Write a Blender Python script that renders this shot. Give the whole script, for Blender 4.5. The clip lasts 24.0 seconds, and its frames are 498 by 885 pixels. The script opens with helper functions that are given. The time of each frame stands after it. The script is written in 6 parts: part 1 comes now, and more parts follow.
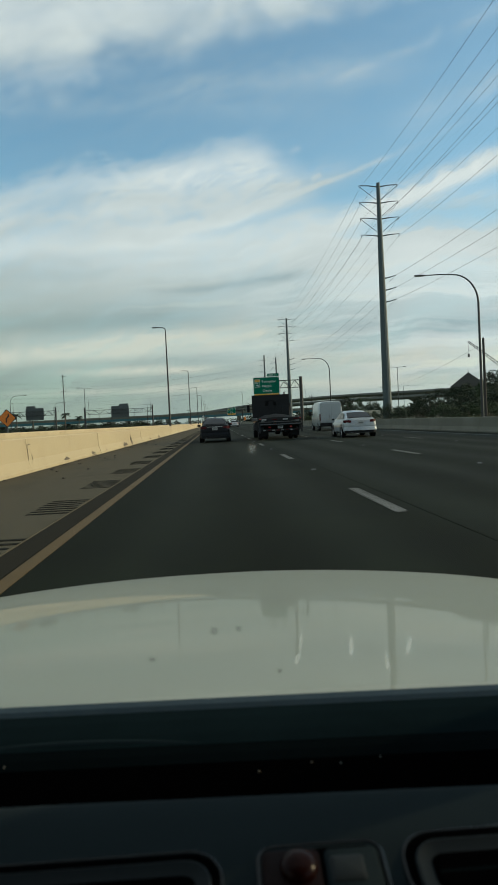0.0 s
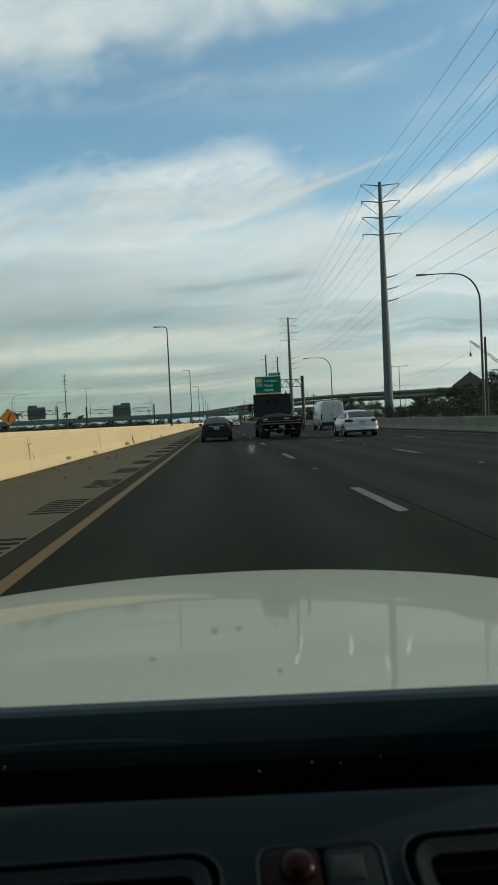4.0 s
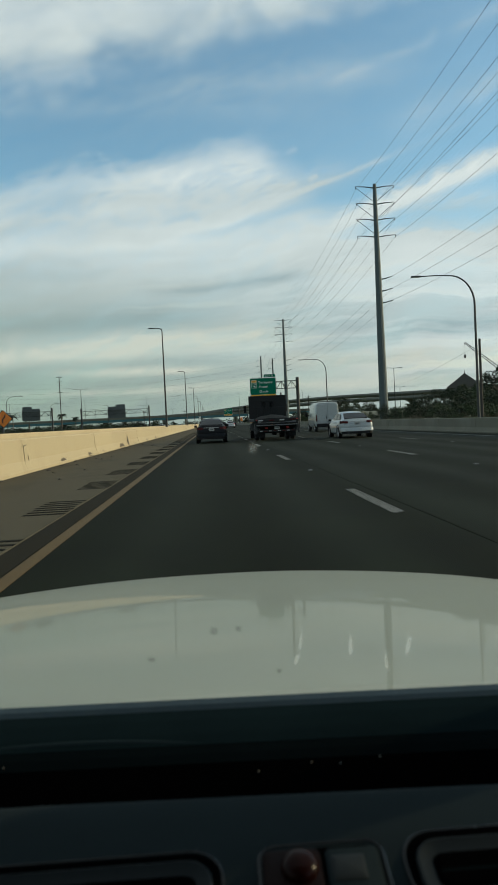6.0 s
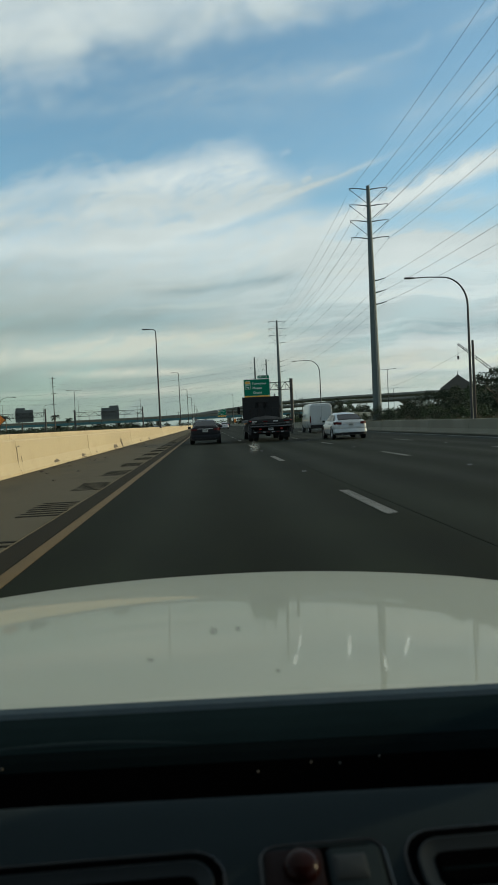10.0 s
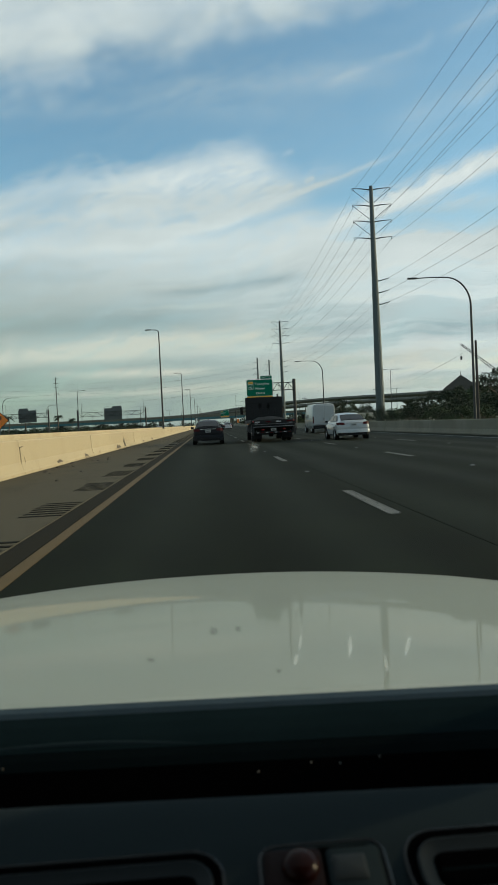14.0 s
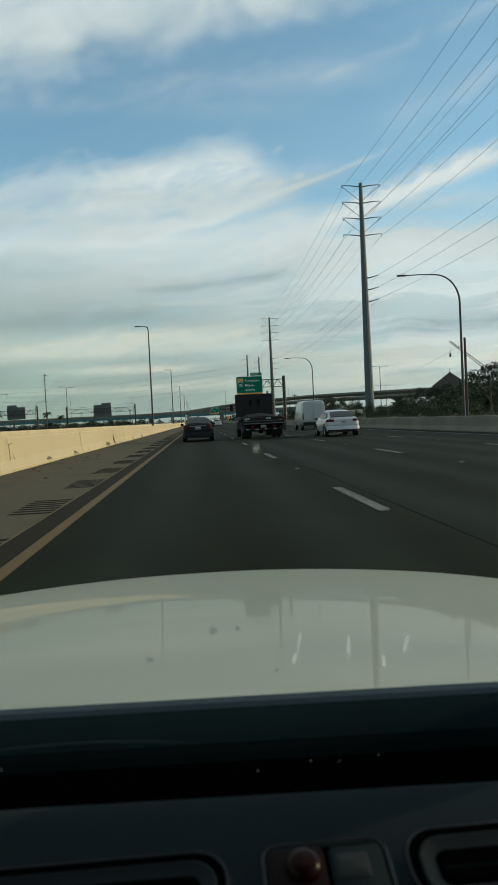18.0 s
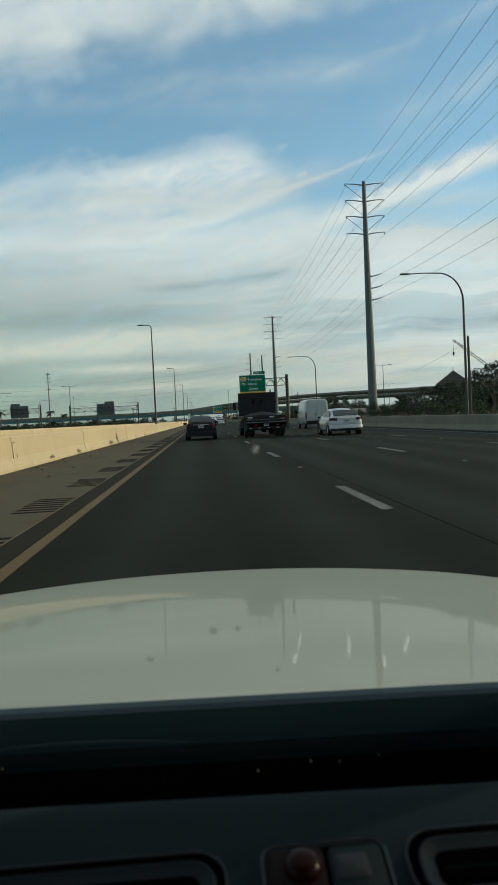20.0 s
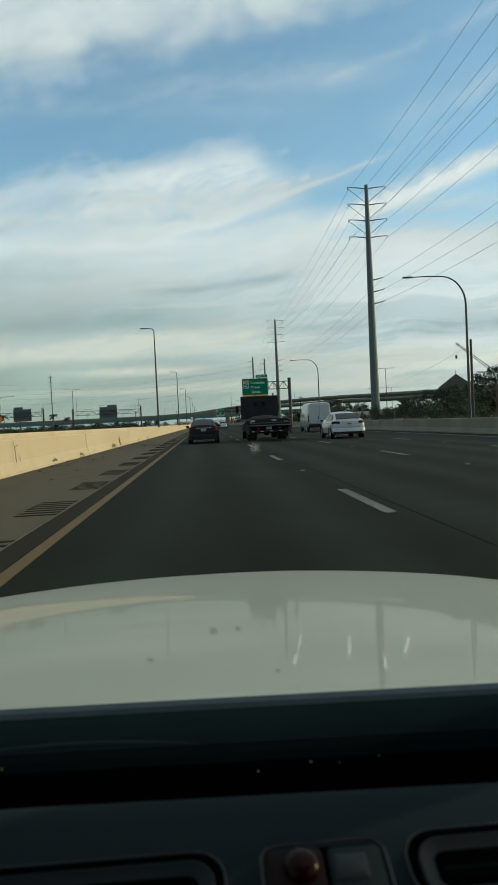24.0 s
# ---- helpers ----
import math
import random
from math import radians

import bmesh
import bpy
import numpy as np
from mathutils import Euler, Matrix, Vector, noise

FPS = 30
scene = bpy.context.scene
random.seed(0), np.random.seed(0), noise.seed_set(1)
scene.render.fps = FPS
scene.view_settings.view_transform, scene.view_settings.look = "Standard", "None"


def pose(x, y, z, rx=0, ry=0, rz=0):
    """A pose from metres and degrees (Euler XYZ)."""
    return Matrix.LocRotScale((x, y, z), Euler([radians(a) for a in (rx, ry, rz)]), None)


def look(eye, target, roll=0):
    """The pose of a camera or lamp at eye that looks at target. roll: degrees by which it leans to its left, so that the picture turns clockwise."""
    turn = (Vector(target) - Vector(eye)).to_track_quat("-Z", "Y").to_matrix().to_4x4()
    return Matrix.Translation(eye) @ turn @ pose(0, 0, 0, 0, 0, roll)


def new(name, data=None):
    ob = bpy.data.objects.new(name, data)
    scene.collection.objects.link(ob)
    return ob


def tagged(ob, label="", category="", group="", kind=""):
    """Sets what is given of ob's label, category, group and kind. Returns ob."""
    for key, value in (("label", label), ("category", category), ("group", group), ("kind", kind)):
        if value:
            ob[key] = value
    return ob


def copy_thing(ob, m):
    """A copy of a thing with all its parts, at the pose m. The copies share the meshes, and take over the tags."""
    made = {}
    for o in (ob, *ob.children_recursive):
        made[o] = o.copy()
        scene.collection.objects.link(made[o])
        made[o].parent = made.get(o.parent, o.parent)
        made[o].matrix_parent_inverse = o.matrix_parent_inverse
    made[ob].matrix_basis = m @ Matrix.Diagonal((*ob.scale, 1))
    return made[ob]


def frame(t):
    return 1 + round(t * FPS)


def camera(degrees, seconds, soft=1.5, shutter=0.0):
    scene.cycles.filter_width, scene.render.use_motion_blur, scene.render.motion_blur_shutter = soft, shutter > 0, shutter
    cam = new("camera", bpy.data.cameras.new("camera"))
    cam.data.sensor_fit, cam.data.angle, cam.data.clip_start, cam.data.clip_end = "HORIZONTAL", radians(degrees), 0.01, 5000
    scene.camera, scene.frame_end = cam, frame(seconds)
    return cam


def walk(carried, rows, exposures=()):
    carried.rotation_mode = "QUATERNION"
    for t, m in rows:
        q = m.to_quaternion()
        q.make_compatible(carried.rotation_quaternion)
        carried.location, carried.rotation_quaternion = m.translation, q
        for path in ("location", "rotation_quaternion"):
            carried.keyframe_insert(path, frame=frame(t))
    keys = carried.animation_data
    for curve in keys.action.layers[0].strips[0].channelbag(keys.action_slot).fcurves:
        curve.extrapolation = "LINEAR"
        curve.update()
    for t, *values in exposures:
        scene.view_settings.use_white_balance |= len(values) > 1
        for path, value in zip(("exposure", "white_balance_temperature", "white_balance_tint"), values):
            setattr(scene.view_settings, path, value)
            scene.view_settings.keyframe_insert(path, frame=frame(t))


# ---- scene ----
# The car that carries the camera stands in its lane on a motorway; x is right, y ahead, z up.
LENS = 38.3
cam = camera(LENS, 24.0, soft=1.7)
EYE = (0.0, 0.0, 1.15)
YAW, PITCH, ROLL = -3.45, -1.6, 2.8
# seconds, small turn to the left and down in hundredths of a degree
SWAY = [
    (0.0, 77, 12), (0.5, 104, 25), (1.0, 81, 27), (1.5, 72, 27), (2.0, 63, 27), (2.5, 77, 30),
    (4.5, 90, 11), (5.0, 72, 7), (5.5, 63, 5), (6.0, 50, 7), (6.5, 41, 5), (7.0, 36, 7), (7.5, 36, 2),
    (8.0, 23, 0), (8.5, 14, 0), (9.0, 0, -5), (9.5, -5, -5), (10.0, 0, 0), (10.5, 14, -5),
    (12.5, 23, 0), (13.0, 27, 5), (13.5, 36, -4), (14.0, 23, -4), (14.5, 14, 7), (15.0, 14, 5), (15.5, 9, 13),
    (16.0, -5, 11), (16.5, -14, 2), (17.0, -32, 27), (17.5, -45, 20), (18.0, -59, 25), (18.5, -59, 7),
    (20.5, -18, 40), (21.0, -5, 40), (22.0, -5, 38), (23.0, -5, 36), (23.5, -18, 18), (24.0, -14, 7),
]
rows = []
for t, turn, down in SWAY:
    a, b = turn / 100, down / 100
    rows.append((t, pose(EYE[0] + 0.55 * radians(a), EYE[1], EYE[2] + 0.6 * radians(b), 90 + PITCH - b, ROLL, YAW + a)))
walk(cam, rows, [(0.0, 0.05), (22.8, 0.05), (24.0, 0.12)])
# a small lens opening, focused far off: the dashboard lies a little out of focus
cam.data.dof.use_dof = True
cam.data.dof.focus_distance = 60.0
cam.data.dof.aperture_fstop = 18.0


# ---- node arithmetic ----
class Val:
    """A number socket of a node tree, with arithmetic."""

    def __init__(self, tree, socket):
        self.tree, self.socket = tree, socket

    def op(self, kind, *others):
        node = self.tree.nodes.new("ShaderNodeMath")
        node.operation = kind
        for i, o in enumerate((self, *others)):
            if isinstance(o, Val):
                self.tree.links.new(o.socket, node.inputs[i])
            else:
                node.inputs[i].default_value = o
        return Val(self.tree, node.outputs[0])

    def __add__(self, o): return self.op("ADD", o)
    def __radd__(self, o): return self.op("ADD", o)
    def __sub__(self, o): return self.op("SUBTRACT", o)
    def __rsub__(self, o): return (self * -1.0) + o
    def __mul__(self, o): return self.op("MULTIPLY", o)
    def __rmul__(self, o): return self.op("MULTIPLY", o)
    def __truediv__(self, o): return self.op("DIVIDE", o)

    def step(self, low, high):
        node = self.tree.nodes.new("ShaderNodeMapRange")
        node.interpolation_type = "SMOOTHSTEP"
        self.tree.links.new(self.socket, node.inputs["Value"])
        for key, v in (("From Min", low), ("From Max", high)):
            if isinstance(v, Val):
                self.tree.links.new(v.socket, node.inputs[key])
            else:
                node.inputs[key].default_value = v
        return Val(self.tree, node.outputs["Result"])


def put(tree, value, socket):
    if isinstance(value, Val):
        tree.links.new(value.socket, socket)
    elif hasattr(value, "is_output"):
        tree.links.new(value, socket)
    else:
        socket.default_value = value


def blend(tree, fac, a, b, kind="MIX"):
    node = tree.nodes.new("ShaderNodeMix")
    node.data_type, node.blend_type = "RGBA", kind
    put(tree, fac, node.inputs["Factor"])
    put(tree, a, node.inputs[6])
    put(tree, b, node.inputs[7])
    return node.outputs[2]


def combine(tree, x, y, z):
    node = tree.nodes.new("ShaderNodeCombineXYZ")
    for i, v in enumerate((x, y, z)):
        put(tree, v, node.inputs[i])
    return node.outputs[0]


def fbm(tree, vector, scale, detail=4.0, rough=0.55, warp=0.0):
    node = tree.nodes.new("ShaderNodeTexNoise")
    if vector is not None:
        tree.links.new(vector, node.inputs["Vector"])
    for key, v in (("Scale", scale), ("Detail", detail), ("Roughness", rough), ("Distortion", warp)):
        node.inputs[key].default_value = v
    return Val(tree, node.outputs["Fac"])


def rgb(r, g, b):
    """Linear colour of a screen colour."""
    return tuple((c / 255 / 12.92) if c < 10 else ((c / 255 + 0.055) / 1.055) ** 2.4 for c in (r, g, b)) + (1.0,)


# ---- sky and sun ----
SUN_AZ, SUN_EL = 86.0, 17.0   # degrees from ahead towards the right, and above the horizon
world = bpy.data.worlds.new("sky")
scene.world = world
world.use_nodes = True
tree = world.node_tree
tree.nodes.clear()
out = tree.nodes.new("ShaderNodeOutputWorld")
background = tree.nodes.new("ShaderNodeBackground")
tree.links.new(background.outputs[0], out.inputs[0])
sky = tree.nodes.new("ShaderNodeTexSky")
sky.sky_type, sky.sun_disc = "NISHITA", False
sky.sun_elevation, sky.sun_rotation = radians(SUN_EL), radians(SUN_AZ)
sky.air_density, sky.dust_density, sky.ozone_density = 1.0, 0.6, 2.0
coord = tree.nodes.new("ShaderNodeTexCoord")


def dot(axis):
    node = tree.nodes.new("ShaderNodeVectorMath")
    node.operation = "DOT_PRODUCT"
    tree.links.new(coord.outputs["Generated"], node.inputs[0])
    node.inputs[1].default_value = axis
    return Val(tree, node.outputs["Value"])


turned = pose(0, 0, 0, 90 + PITCH, ROLL, YAW).to_3x3()
axis_r, axis_u, axis_f = turned.col[0], turned.col[1], -turned.col[2]
depth = dot(axis_f).op("ABSOLUTE").op("MAXIMUM", 0.22)
CX = dot(axis_r) / depth * 1.27 + 0.441      # cloud sheet: across
CY = 0.784 - dot(axis_u) / depth * 1.27      # cloud sheet: downwards
height = dot((0.0, 0.0, 1.0))
# streaky noise that rises to the right, and a softer one
along = CX * 0.94 - CY * 0.34
across = CX * 0.34 + CY * 0.94
warp = fbm(tree, combine(tree, CX, CY, 0.0), 3.2, 5.0) - 0.5
streaks = fbm(tree, combine(tree, along * 1.3, across * 9.0 + warp * 1.5, 0.3), 2.4, 7.0, 0.6) - 0.5
puffs = fbm(tree, combine(tree, CX, CY * 1.5, 3.7), 7.0, 8.0, 0.62, 0.6) - 0.5
fine = fbm(tree, combine(tree, along * 2.2, across * 6.0 + warp, 8.1), 9.0, 6.0, 0.65) - 0.5
bands = fbm(tree, combine(tree, CX * 0.9 + warp * 0.6, CY * 7.0 + CX * 0.8 + warp * 0.8, 1.9), 2.3, 6.0, 0.55) - 0.5
soft_puffs = fbm(tree, combine(tree, CX + warp * 0.10, CY * 1.2, 6.2), 8.0, 3.5, 0.5, 0.3) - 0.5
combed = fbm(tree, combine(tree, along * 2.6 + warp * 0.3, across * 12.0 + warp * 1.2, 2.6), 2.6, 6.0, 0.62) - 0.5
rough_edge = soft_puffs * 0.13 + warp * 0.10

# the cloud at the top
edge_top = 0.172 - CX * 0.275 + rough_edge * 1.1
top_cloud = (edge_top - CY).step(-0.045, 0.075)
# the bank across the middle: crisp towards its crest, frayed where it runs out to the right
crest = (0.312 - CX * 0.155).op("MAXIMUM", (0.238 + (CX - 0.45) * 0.72).op("MINIMUM", 0.41)) + (0.11 - CX).op("MAXIMUM", 0.0) * 0.14 + rough_edge * 0.45 + puffs * 0.095 + combed * 0.075 + fine * 0.05
fray = (CX - 0.40).op("MAXIMUM", 0.0) * 0.75 + 0.05
bank = (CY - crest + 0.022).step(0.0, fray + 0.02)


def streak(x0, y0, x1, y1, wide, power, soft=0.35):
    """A wisp of cloud between two places of the sheet."""
    dx, dy = x1 - x0, y1 - y0
    n = math.hypot(dx, dy)
    s = ((CX - x0) * dx + (CY - y0) * dy) / n / n
    d = ((CX - x0) * (-dy / n) + (CY - y0) * (dx / n)) + warp * 0.030 + fine * min(0.022, wide * 0.9)
    body = (d / wide).op("MULTIPLY", d / wide)
    ends = s.step(-soft, soft * 0.6) * (1.0 - s.step(1.0 - soft * 0.6, 1.0 + soft))
    return (body * -1.0).op("EXPONENT") * ends * (streaks * 2.0 + fine * 1.6 + 0.75).op("MAXIMUM", 0.0) * power


wisps = streak(0.60, 0.136, 0.735, 0.082, 0.009, 0.20)
for s in ((0.735, 0.088, 0.757, 0.058, 0.009, 0.15), (0.80, 0.052, 0.93, -0.01, 0.012, 0.26), (0.30, 0.165, 0.66, 0.128, 0.028, 0.30), (0.20, 0.430, 0.42, 0.376, 0.012, 0.5), (0.38, 0.388, 0.56, 0.327, 0.006, 0.6),
          (0.52, 0.343, 0.67, 0.285, 0.0045, 0.36), (0.64, 0.298, 0.80, 0.222, 0.006, 0.08), (0.44, 0.335, 0.60, 0.305, 0.020, 0.30), (0.700, 0.225, 0.84, 0.150, 0.030, 0.18), (0.62, 0.385, 0.93, 0.262, 0.017, 1.25), (0.68, 0.340, 0.90, 0.252, 0.010, 0.5),
          (0.60, 0.385, 0.95, 0.345, 0.018, 0.55), (0.84, 0.165, 0.94, 0.08, 0.016, 0.45), (0.0, 0.19, 0.5, 0.2, 0.02, 0.12),
          (0.495, 0.274, 0.512, 0.264, 0.006, 0.24), (0.495, 0.334, 0.512, 0.326, 0.006, 0.28), (0.535, 0.320, 0.550, 0.314, 0.006, 0.4), (0.55, 0.45, 0.95, 0.42, 0.035, 0.8)):
    wisps = wisps + streak(*s)
veil = CY.step(0.36, 0.52) * (0.86 + streaks * 0.5)
cover = top_cloud * (0.80 + soft_puffs * 0.9 + puffs * 0.25 + combed * 0.2)
cover = cover.op("MAXIMUM", bank * (0.82 + (combed * 0.9 + streaks * 0.5 + fine * 1.1 + puffs * 0.9) * (1.0 - CY.step(0.36, 0.46) * 0.7)))
cover = cover.op("MAXIMUM", veil)
gap = streak(0.38, 0.408, 0.62, 0.340, 0.010, 0.8) + streak(0.58, 0.352, 0.72, 0.300, 0.014, 0.6) + streak(0.02, 0.372, 0.13, 0.345, 0.018, 0.6)
cover = cover * (1.0 - (gap * 0.7).op("MINIMUM", 0.75))
cover = (cover + wisps + fine * 0.14 + streaks * 0.10 + 0.05 + CX * 0.08).op("MINIMUM", 1.0).op("MAXIMUM", 0.0)
# the sheet's grey and cream bands, lower down greyer and bluer
low = CY.step(0.40, 0.66)
grey = (bands * 2.6 + streaks * 0.9 + fine * 0.8 + 0.46 + low * 0.10).op("MINIMUM", 1.0).op("MAXIMUM", 0.0)
shade = streak(0.30, 0.515, 0.51, 0.492, 0.008, 0.6)
for s in ((-0.1, 0.585, 0.36, 0.560, 0.026, 0.2), (0.38, 0.59, 0.66, 0.575, 0.016, 0.45), (0.72, 0.582, 0.95, 0.565, 0.018, 0.6),
          (-0.1, 0.665, 0.34, 0.650, 0.022, 0.6), (0.45, 0.64, 0.75, 0.635, 0.012, 0.3), (0.30, 0.70, 0.60, 0.68, 0.02, 0.3)):
    shade = shade + streak(*s)
lit = streak(0.64, 0.375, 0.93, 0.262, 0.020, 1.0) + streak(0.66, 0.455, 0.98, 0.440, 0.040, 0.55) + streak(0.60, 0.570, 0.98, 0.545, 0.010, 0.7) + streak(0.28, 0.325, 0.47, 0.262, 0.035, 0.9)
for s in ((0.15, 0.62, 0.46, 0.61, 0.02, 0.9), (-0.05, 0.615, 0.25, 0.60, 0.018, 0.7), (0.05, 0.665, 0.35, 0.655, 0.010, 0.6), (0.60, 0.66, 0.98, 0.645, 0.035, 0.6), (0.52, 0.70, 0.98, 0.69, 0.03, 0.5), (0.66, 0.615, 0.98, 0.60, 0.014, 0.5), (0.62, 0.53, 0.95, 0.515, 0.02, 0.5), (-0.1, 0.05, 0.4, -0.03, 0.06, 0.4)):
    lit = lit + streak(*s)
cloud_white = blend(tree, (1.0 - CY.step(0.18, 0.46)) * (CX * 1.1).op("MINIMUM", 0.85), rgb(220, 230, 230), rgb(203, 222, 234))
belt = (CY - 0.588 + CX * 0.075 + warp * 0.03) / 0.021
shade = shade + (belt * belt * -1.0).op("EXPONENT") * (1.0 - CX.step(0.22, 0.46)) * 0.62
cloud = blend(tree, grey * 0.75, cloud_white, rgb(182, 196, 199))
cloud = blend(tree, (shade + low * 0.18).op("MINIMUM", 1.0), cloud, rgb(138, 161, 170))
cloud = blend(tree, (lit * (0.7 + puffs)).op("MINIMUM", 1.0).op("MAXIMUM", 0.0), cloud, rgb(234, 241, 240))
ribs = fbm(tree, combine(tree, CX * 1.1 + warp * 0.5, CY * 15.0 + CX * 1.6 + warp * 1.2, 5.3), 2.6, 6.0, 0.6)
cloud = blend(tree, ribs.step(0.51, 0.62) * low * (0.20 + CX * 0.75), cloud, rgb(230, 234, 222))
cloud = blend(tree, (1.0 - ribs.step(0.38, 0.50)) * low * (0.40 + CX * 0.35), cloud, rgb(156, 180, 186))
cloud = blend(tree, (low * (0.80 - CX * 0.95)).op("MAXIMUM", 0.0), cloud, rgb(162, 178, 170))
haze = CY.step(0.60, 0.76)
cloud = blend(tree, haze * 0.35, cloud, rgb(180, 196, 190))
cloud = blend(tree, CY.step(0.61, 0.71) * (0.92 - CX * 0.85).op("MAXIMUM", 0.0), cloud, rgb(143, 161, 155))
cream = streak(-0.05, 0.640, 0.24, 0.612, 0.016, 1.0)
for s in ((0.14, 0.622, 0.47, 0.592, 0.020, 1.2), (0.12, 0.663, 0.34, 0.658, 0.008, 0.9), (0.50, 0.645, 0.98, 0.625, 0.020, 0.7), (0.34, 0.690, 0.90, 0.672, 0.012, 0.6), (0.02, 0.700, 0.30, 0.694, 0.006, 0.5)):
    cream = cream + streak(*s)
cloud = blend(tree, cream.op("MINIMUM", 0.85), cloud, rgb(212, 214, 201))
gain = tree.nodes.new("ShaderNodeVectorMath")
gain.operation = "SCALE"
tree.links.new(cloud, gain.inputs[0])
gain.inputs["Scale"].default_value = 10.0
clear = blend(tree, 1.0, sky.outputs[0], (1.62, 2.03, 1.88, 1.0), "MULTIPLY")
upper = blend(tree, cover, clear, gain.outputs[0])
tree.links.new(blend(tree, height.step(-0.05, 0.0), (0.8, 0.9, 0.8, 1.0), upper), background.inputs["Color"])
background.inputs["Strength"].default_value = 0.1

sun = new("sun", bpy.data.lights.new("sun", "SUN"))
sun.data.energy, sun.data.angle, sun.data.color = 3.0, radians(0.6), (1.0, 0.80, 0.50)
az, el = radians(SUN_AZ), radians(SUN_EL)
sun.matrix_world = look((0, 0, 0), (-math.sin(az) * math.cos(el), -math.cos(az) * math.cos(el), -math.sin(el)))


# ---- meshes ----
class Geo:
    """Points and faces of one mesh."""

    def __init__(self):
        self.v, self.f = [], []

    def add(self, pts, faces):
        k = len(self.v)
        self.v += [tuple(p) for p in pts]
        self.f += [tuple(k + i for i in f) for f in faces]
        return self

    def box(self, x, y, z, sx, sy, sz, bev=0.0):
        """A box round a centre, with chamfered edges."""
        hx, hy, hz = sx / 2, sy / 2, sz / 2
        b = min(bev, hx * 0.9, hy * 0.9, hz * 0.9)
        if b <= 0:
            p = [(x + i * hx, y + j * hy, z + k * hz) for i in (-1, 1) for j in (-1, 1) for k in (-1, 1)]
            return self.add(p, [(0, 1, 3, 2), (4, 6, 7, 5), (0, 4, 5, 1), (2, 3, 7, 6), (0, 2, 6, 4), (1, 5, 7, 3)])
        sg = [(i, j, k) for i in (-1, 1) for j in (-1, 1) for k in (-1, 1)]
        p = []
        for i, j, k in sg:
            p += [(x + i * hx, y + j * (hy - b), z + k * (hz - b)), (x + i * (hx - b), y + j * hy, z + k * (hz - b)), (x + i * (hx - b), y + j * (hy - b), z + k * hz)]
        n = lambda i, j, k: sg.index((i, j, k)) * 3
        loop = [(-1, -1), (1, -1), (1, 1), (-1, 1)]
        f = []
        for s in (-1, 1):
            f += [[n(s, a, c) for a, c in loop], [n(a, s, c) + 1 for a, c in loop], [n(a, c, s) + 2 for a, c in loop]]
            for q in (-1, 1):
                f += [[n(s, q, -1), n(s, q, 1), n(s, q, 1) + 1, n(s, q, -1) + 1],
                      [n(s, -1, q), n(s, 1, q), n(s, 1, q) + 2, n(s, -1, q) + 2],
                      [n(-1, s, q) + 1, n(1, s, q) + 1, n(1, s, q) + 2, n(-1, s, q) + 2]]
        f += [[3 * m, 3 * m + 1, 3 * m + 2] for m in range(8)]
        return self.add(p, f)

    def rings(self, rings, cap=True, closed=True):
        """Skin over rings of equal point count."""
        n = len(rings[0])
        f = []
        for r in range(len(rings) - 1):
            for i in range(n if closed else n - 1):
                j = (i + 1) % n
                f.append((r * n + i, r * n + j, (r + 1) * n + j, (r + 1) * n + i))
        if cap:
            f += [tuple(range(n))[::-1], tuple(range((len(rings) - 1) * n, len(rings) * n))]
        return self.add([p for r in rings for p in r], f)

    def tube(self, pts, radii, n=8, cap=True):
        """A round bar along points."""
        pts = [Vector(p) for p in pts]
        if not hasattr(radii, "__len__"):
            radii = [radii] * len(pts)
        rr = []
        for i, p in enumerate(pts):
            d = (pts[min(i + 1, len(pts) - 1)] - pts[max(i - 1, 0)]).normalized()
            a = d.cross(Vector((0, 0, 1)) if abs(d.z) < 0.9 else Vector((1, 0, 0))).normalized()
            b = d.cross(a)
            rr.append([p + (a * math.cos(k * math.tau / n) + b * math.sin(k * math.tau / n)) * radii[i] for k in range(n)])
        return self.rings(rr, cap)

    def prism(self, outline, axis, lo, hi):
        """An outline in two coordinates drawn out along the third."""
        mk = {"x": lambda p, t: (t, p[0], p[1]), "y": lambda p, t: (p[0], t, p[1]), "z": lambda p, t: (p[0], p[1], t)}[axis]
        return self.rings([[mk(p, lo) for p in outline], [mk(p, hi) for p in outline]])

    def lathe(self, profile, n=24, axis="x", at=(0, 0, 0)):
        """A profile of (radius, offset) turned round an axis."""
        rr = []
        for k in range(n):
            c, s = math.cos(k * math.tau / n), math.sin(k * math.tau / n)
            if axis == "x":
                rr.append([(at[0] + o, at[1] + r * c, at[2] + r * s) for r, o in profile])
            elif axis == "y":
                rr.append([(at[0] + r * c, at[1] + o, at[2] + r * s) for r, o in profile])
            else:
                rr.append([(at[0] + r * c, at[1] + r * s, at[2] + o) for r, o in profile])
        m = len(profile)
        f = [(k * m + i, k * m + i + 1, (k + 1) % n * m + i + 1, (k + 1) % n * m + i) for k in range(n) for i in range(m - 1)]
        return self.add([p for r in rr for p in r], f)

    def quad(self, a, b, c, d, thick=(0, 0, 0)):
        """A pane between four corners, drawn out by a vector."""
        t = Vector(thick)
        p = [Vector(q) for q in (a, b, c, d)]
        return self.rings([p, [q + t for q in p]])

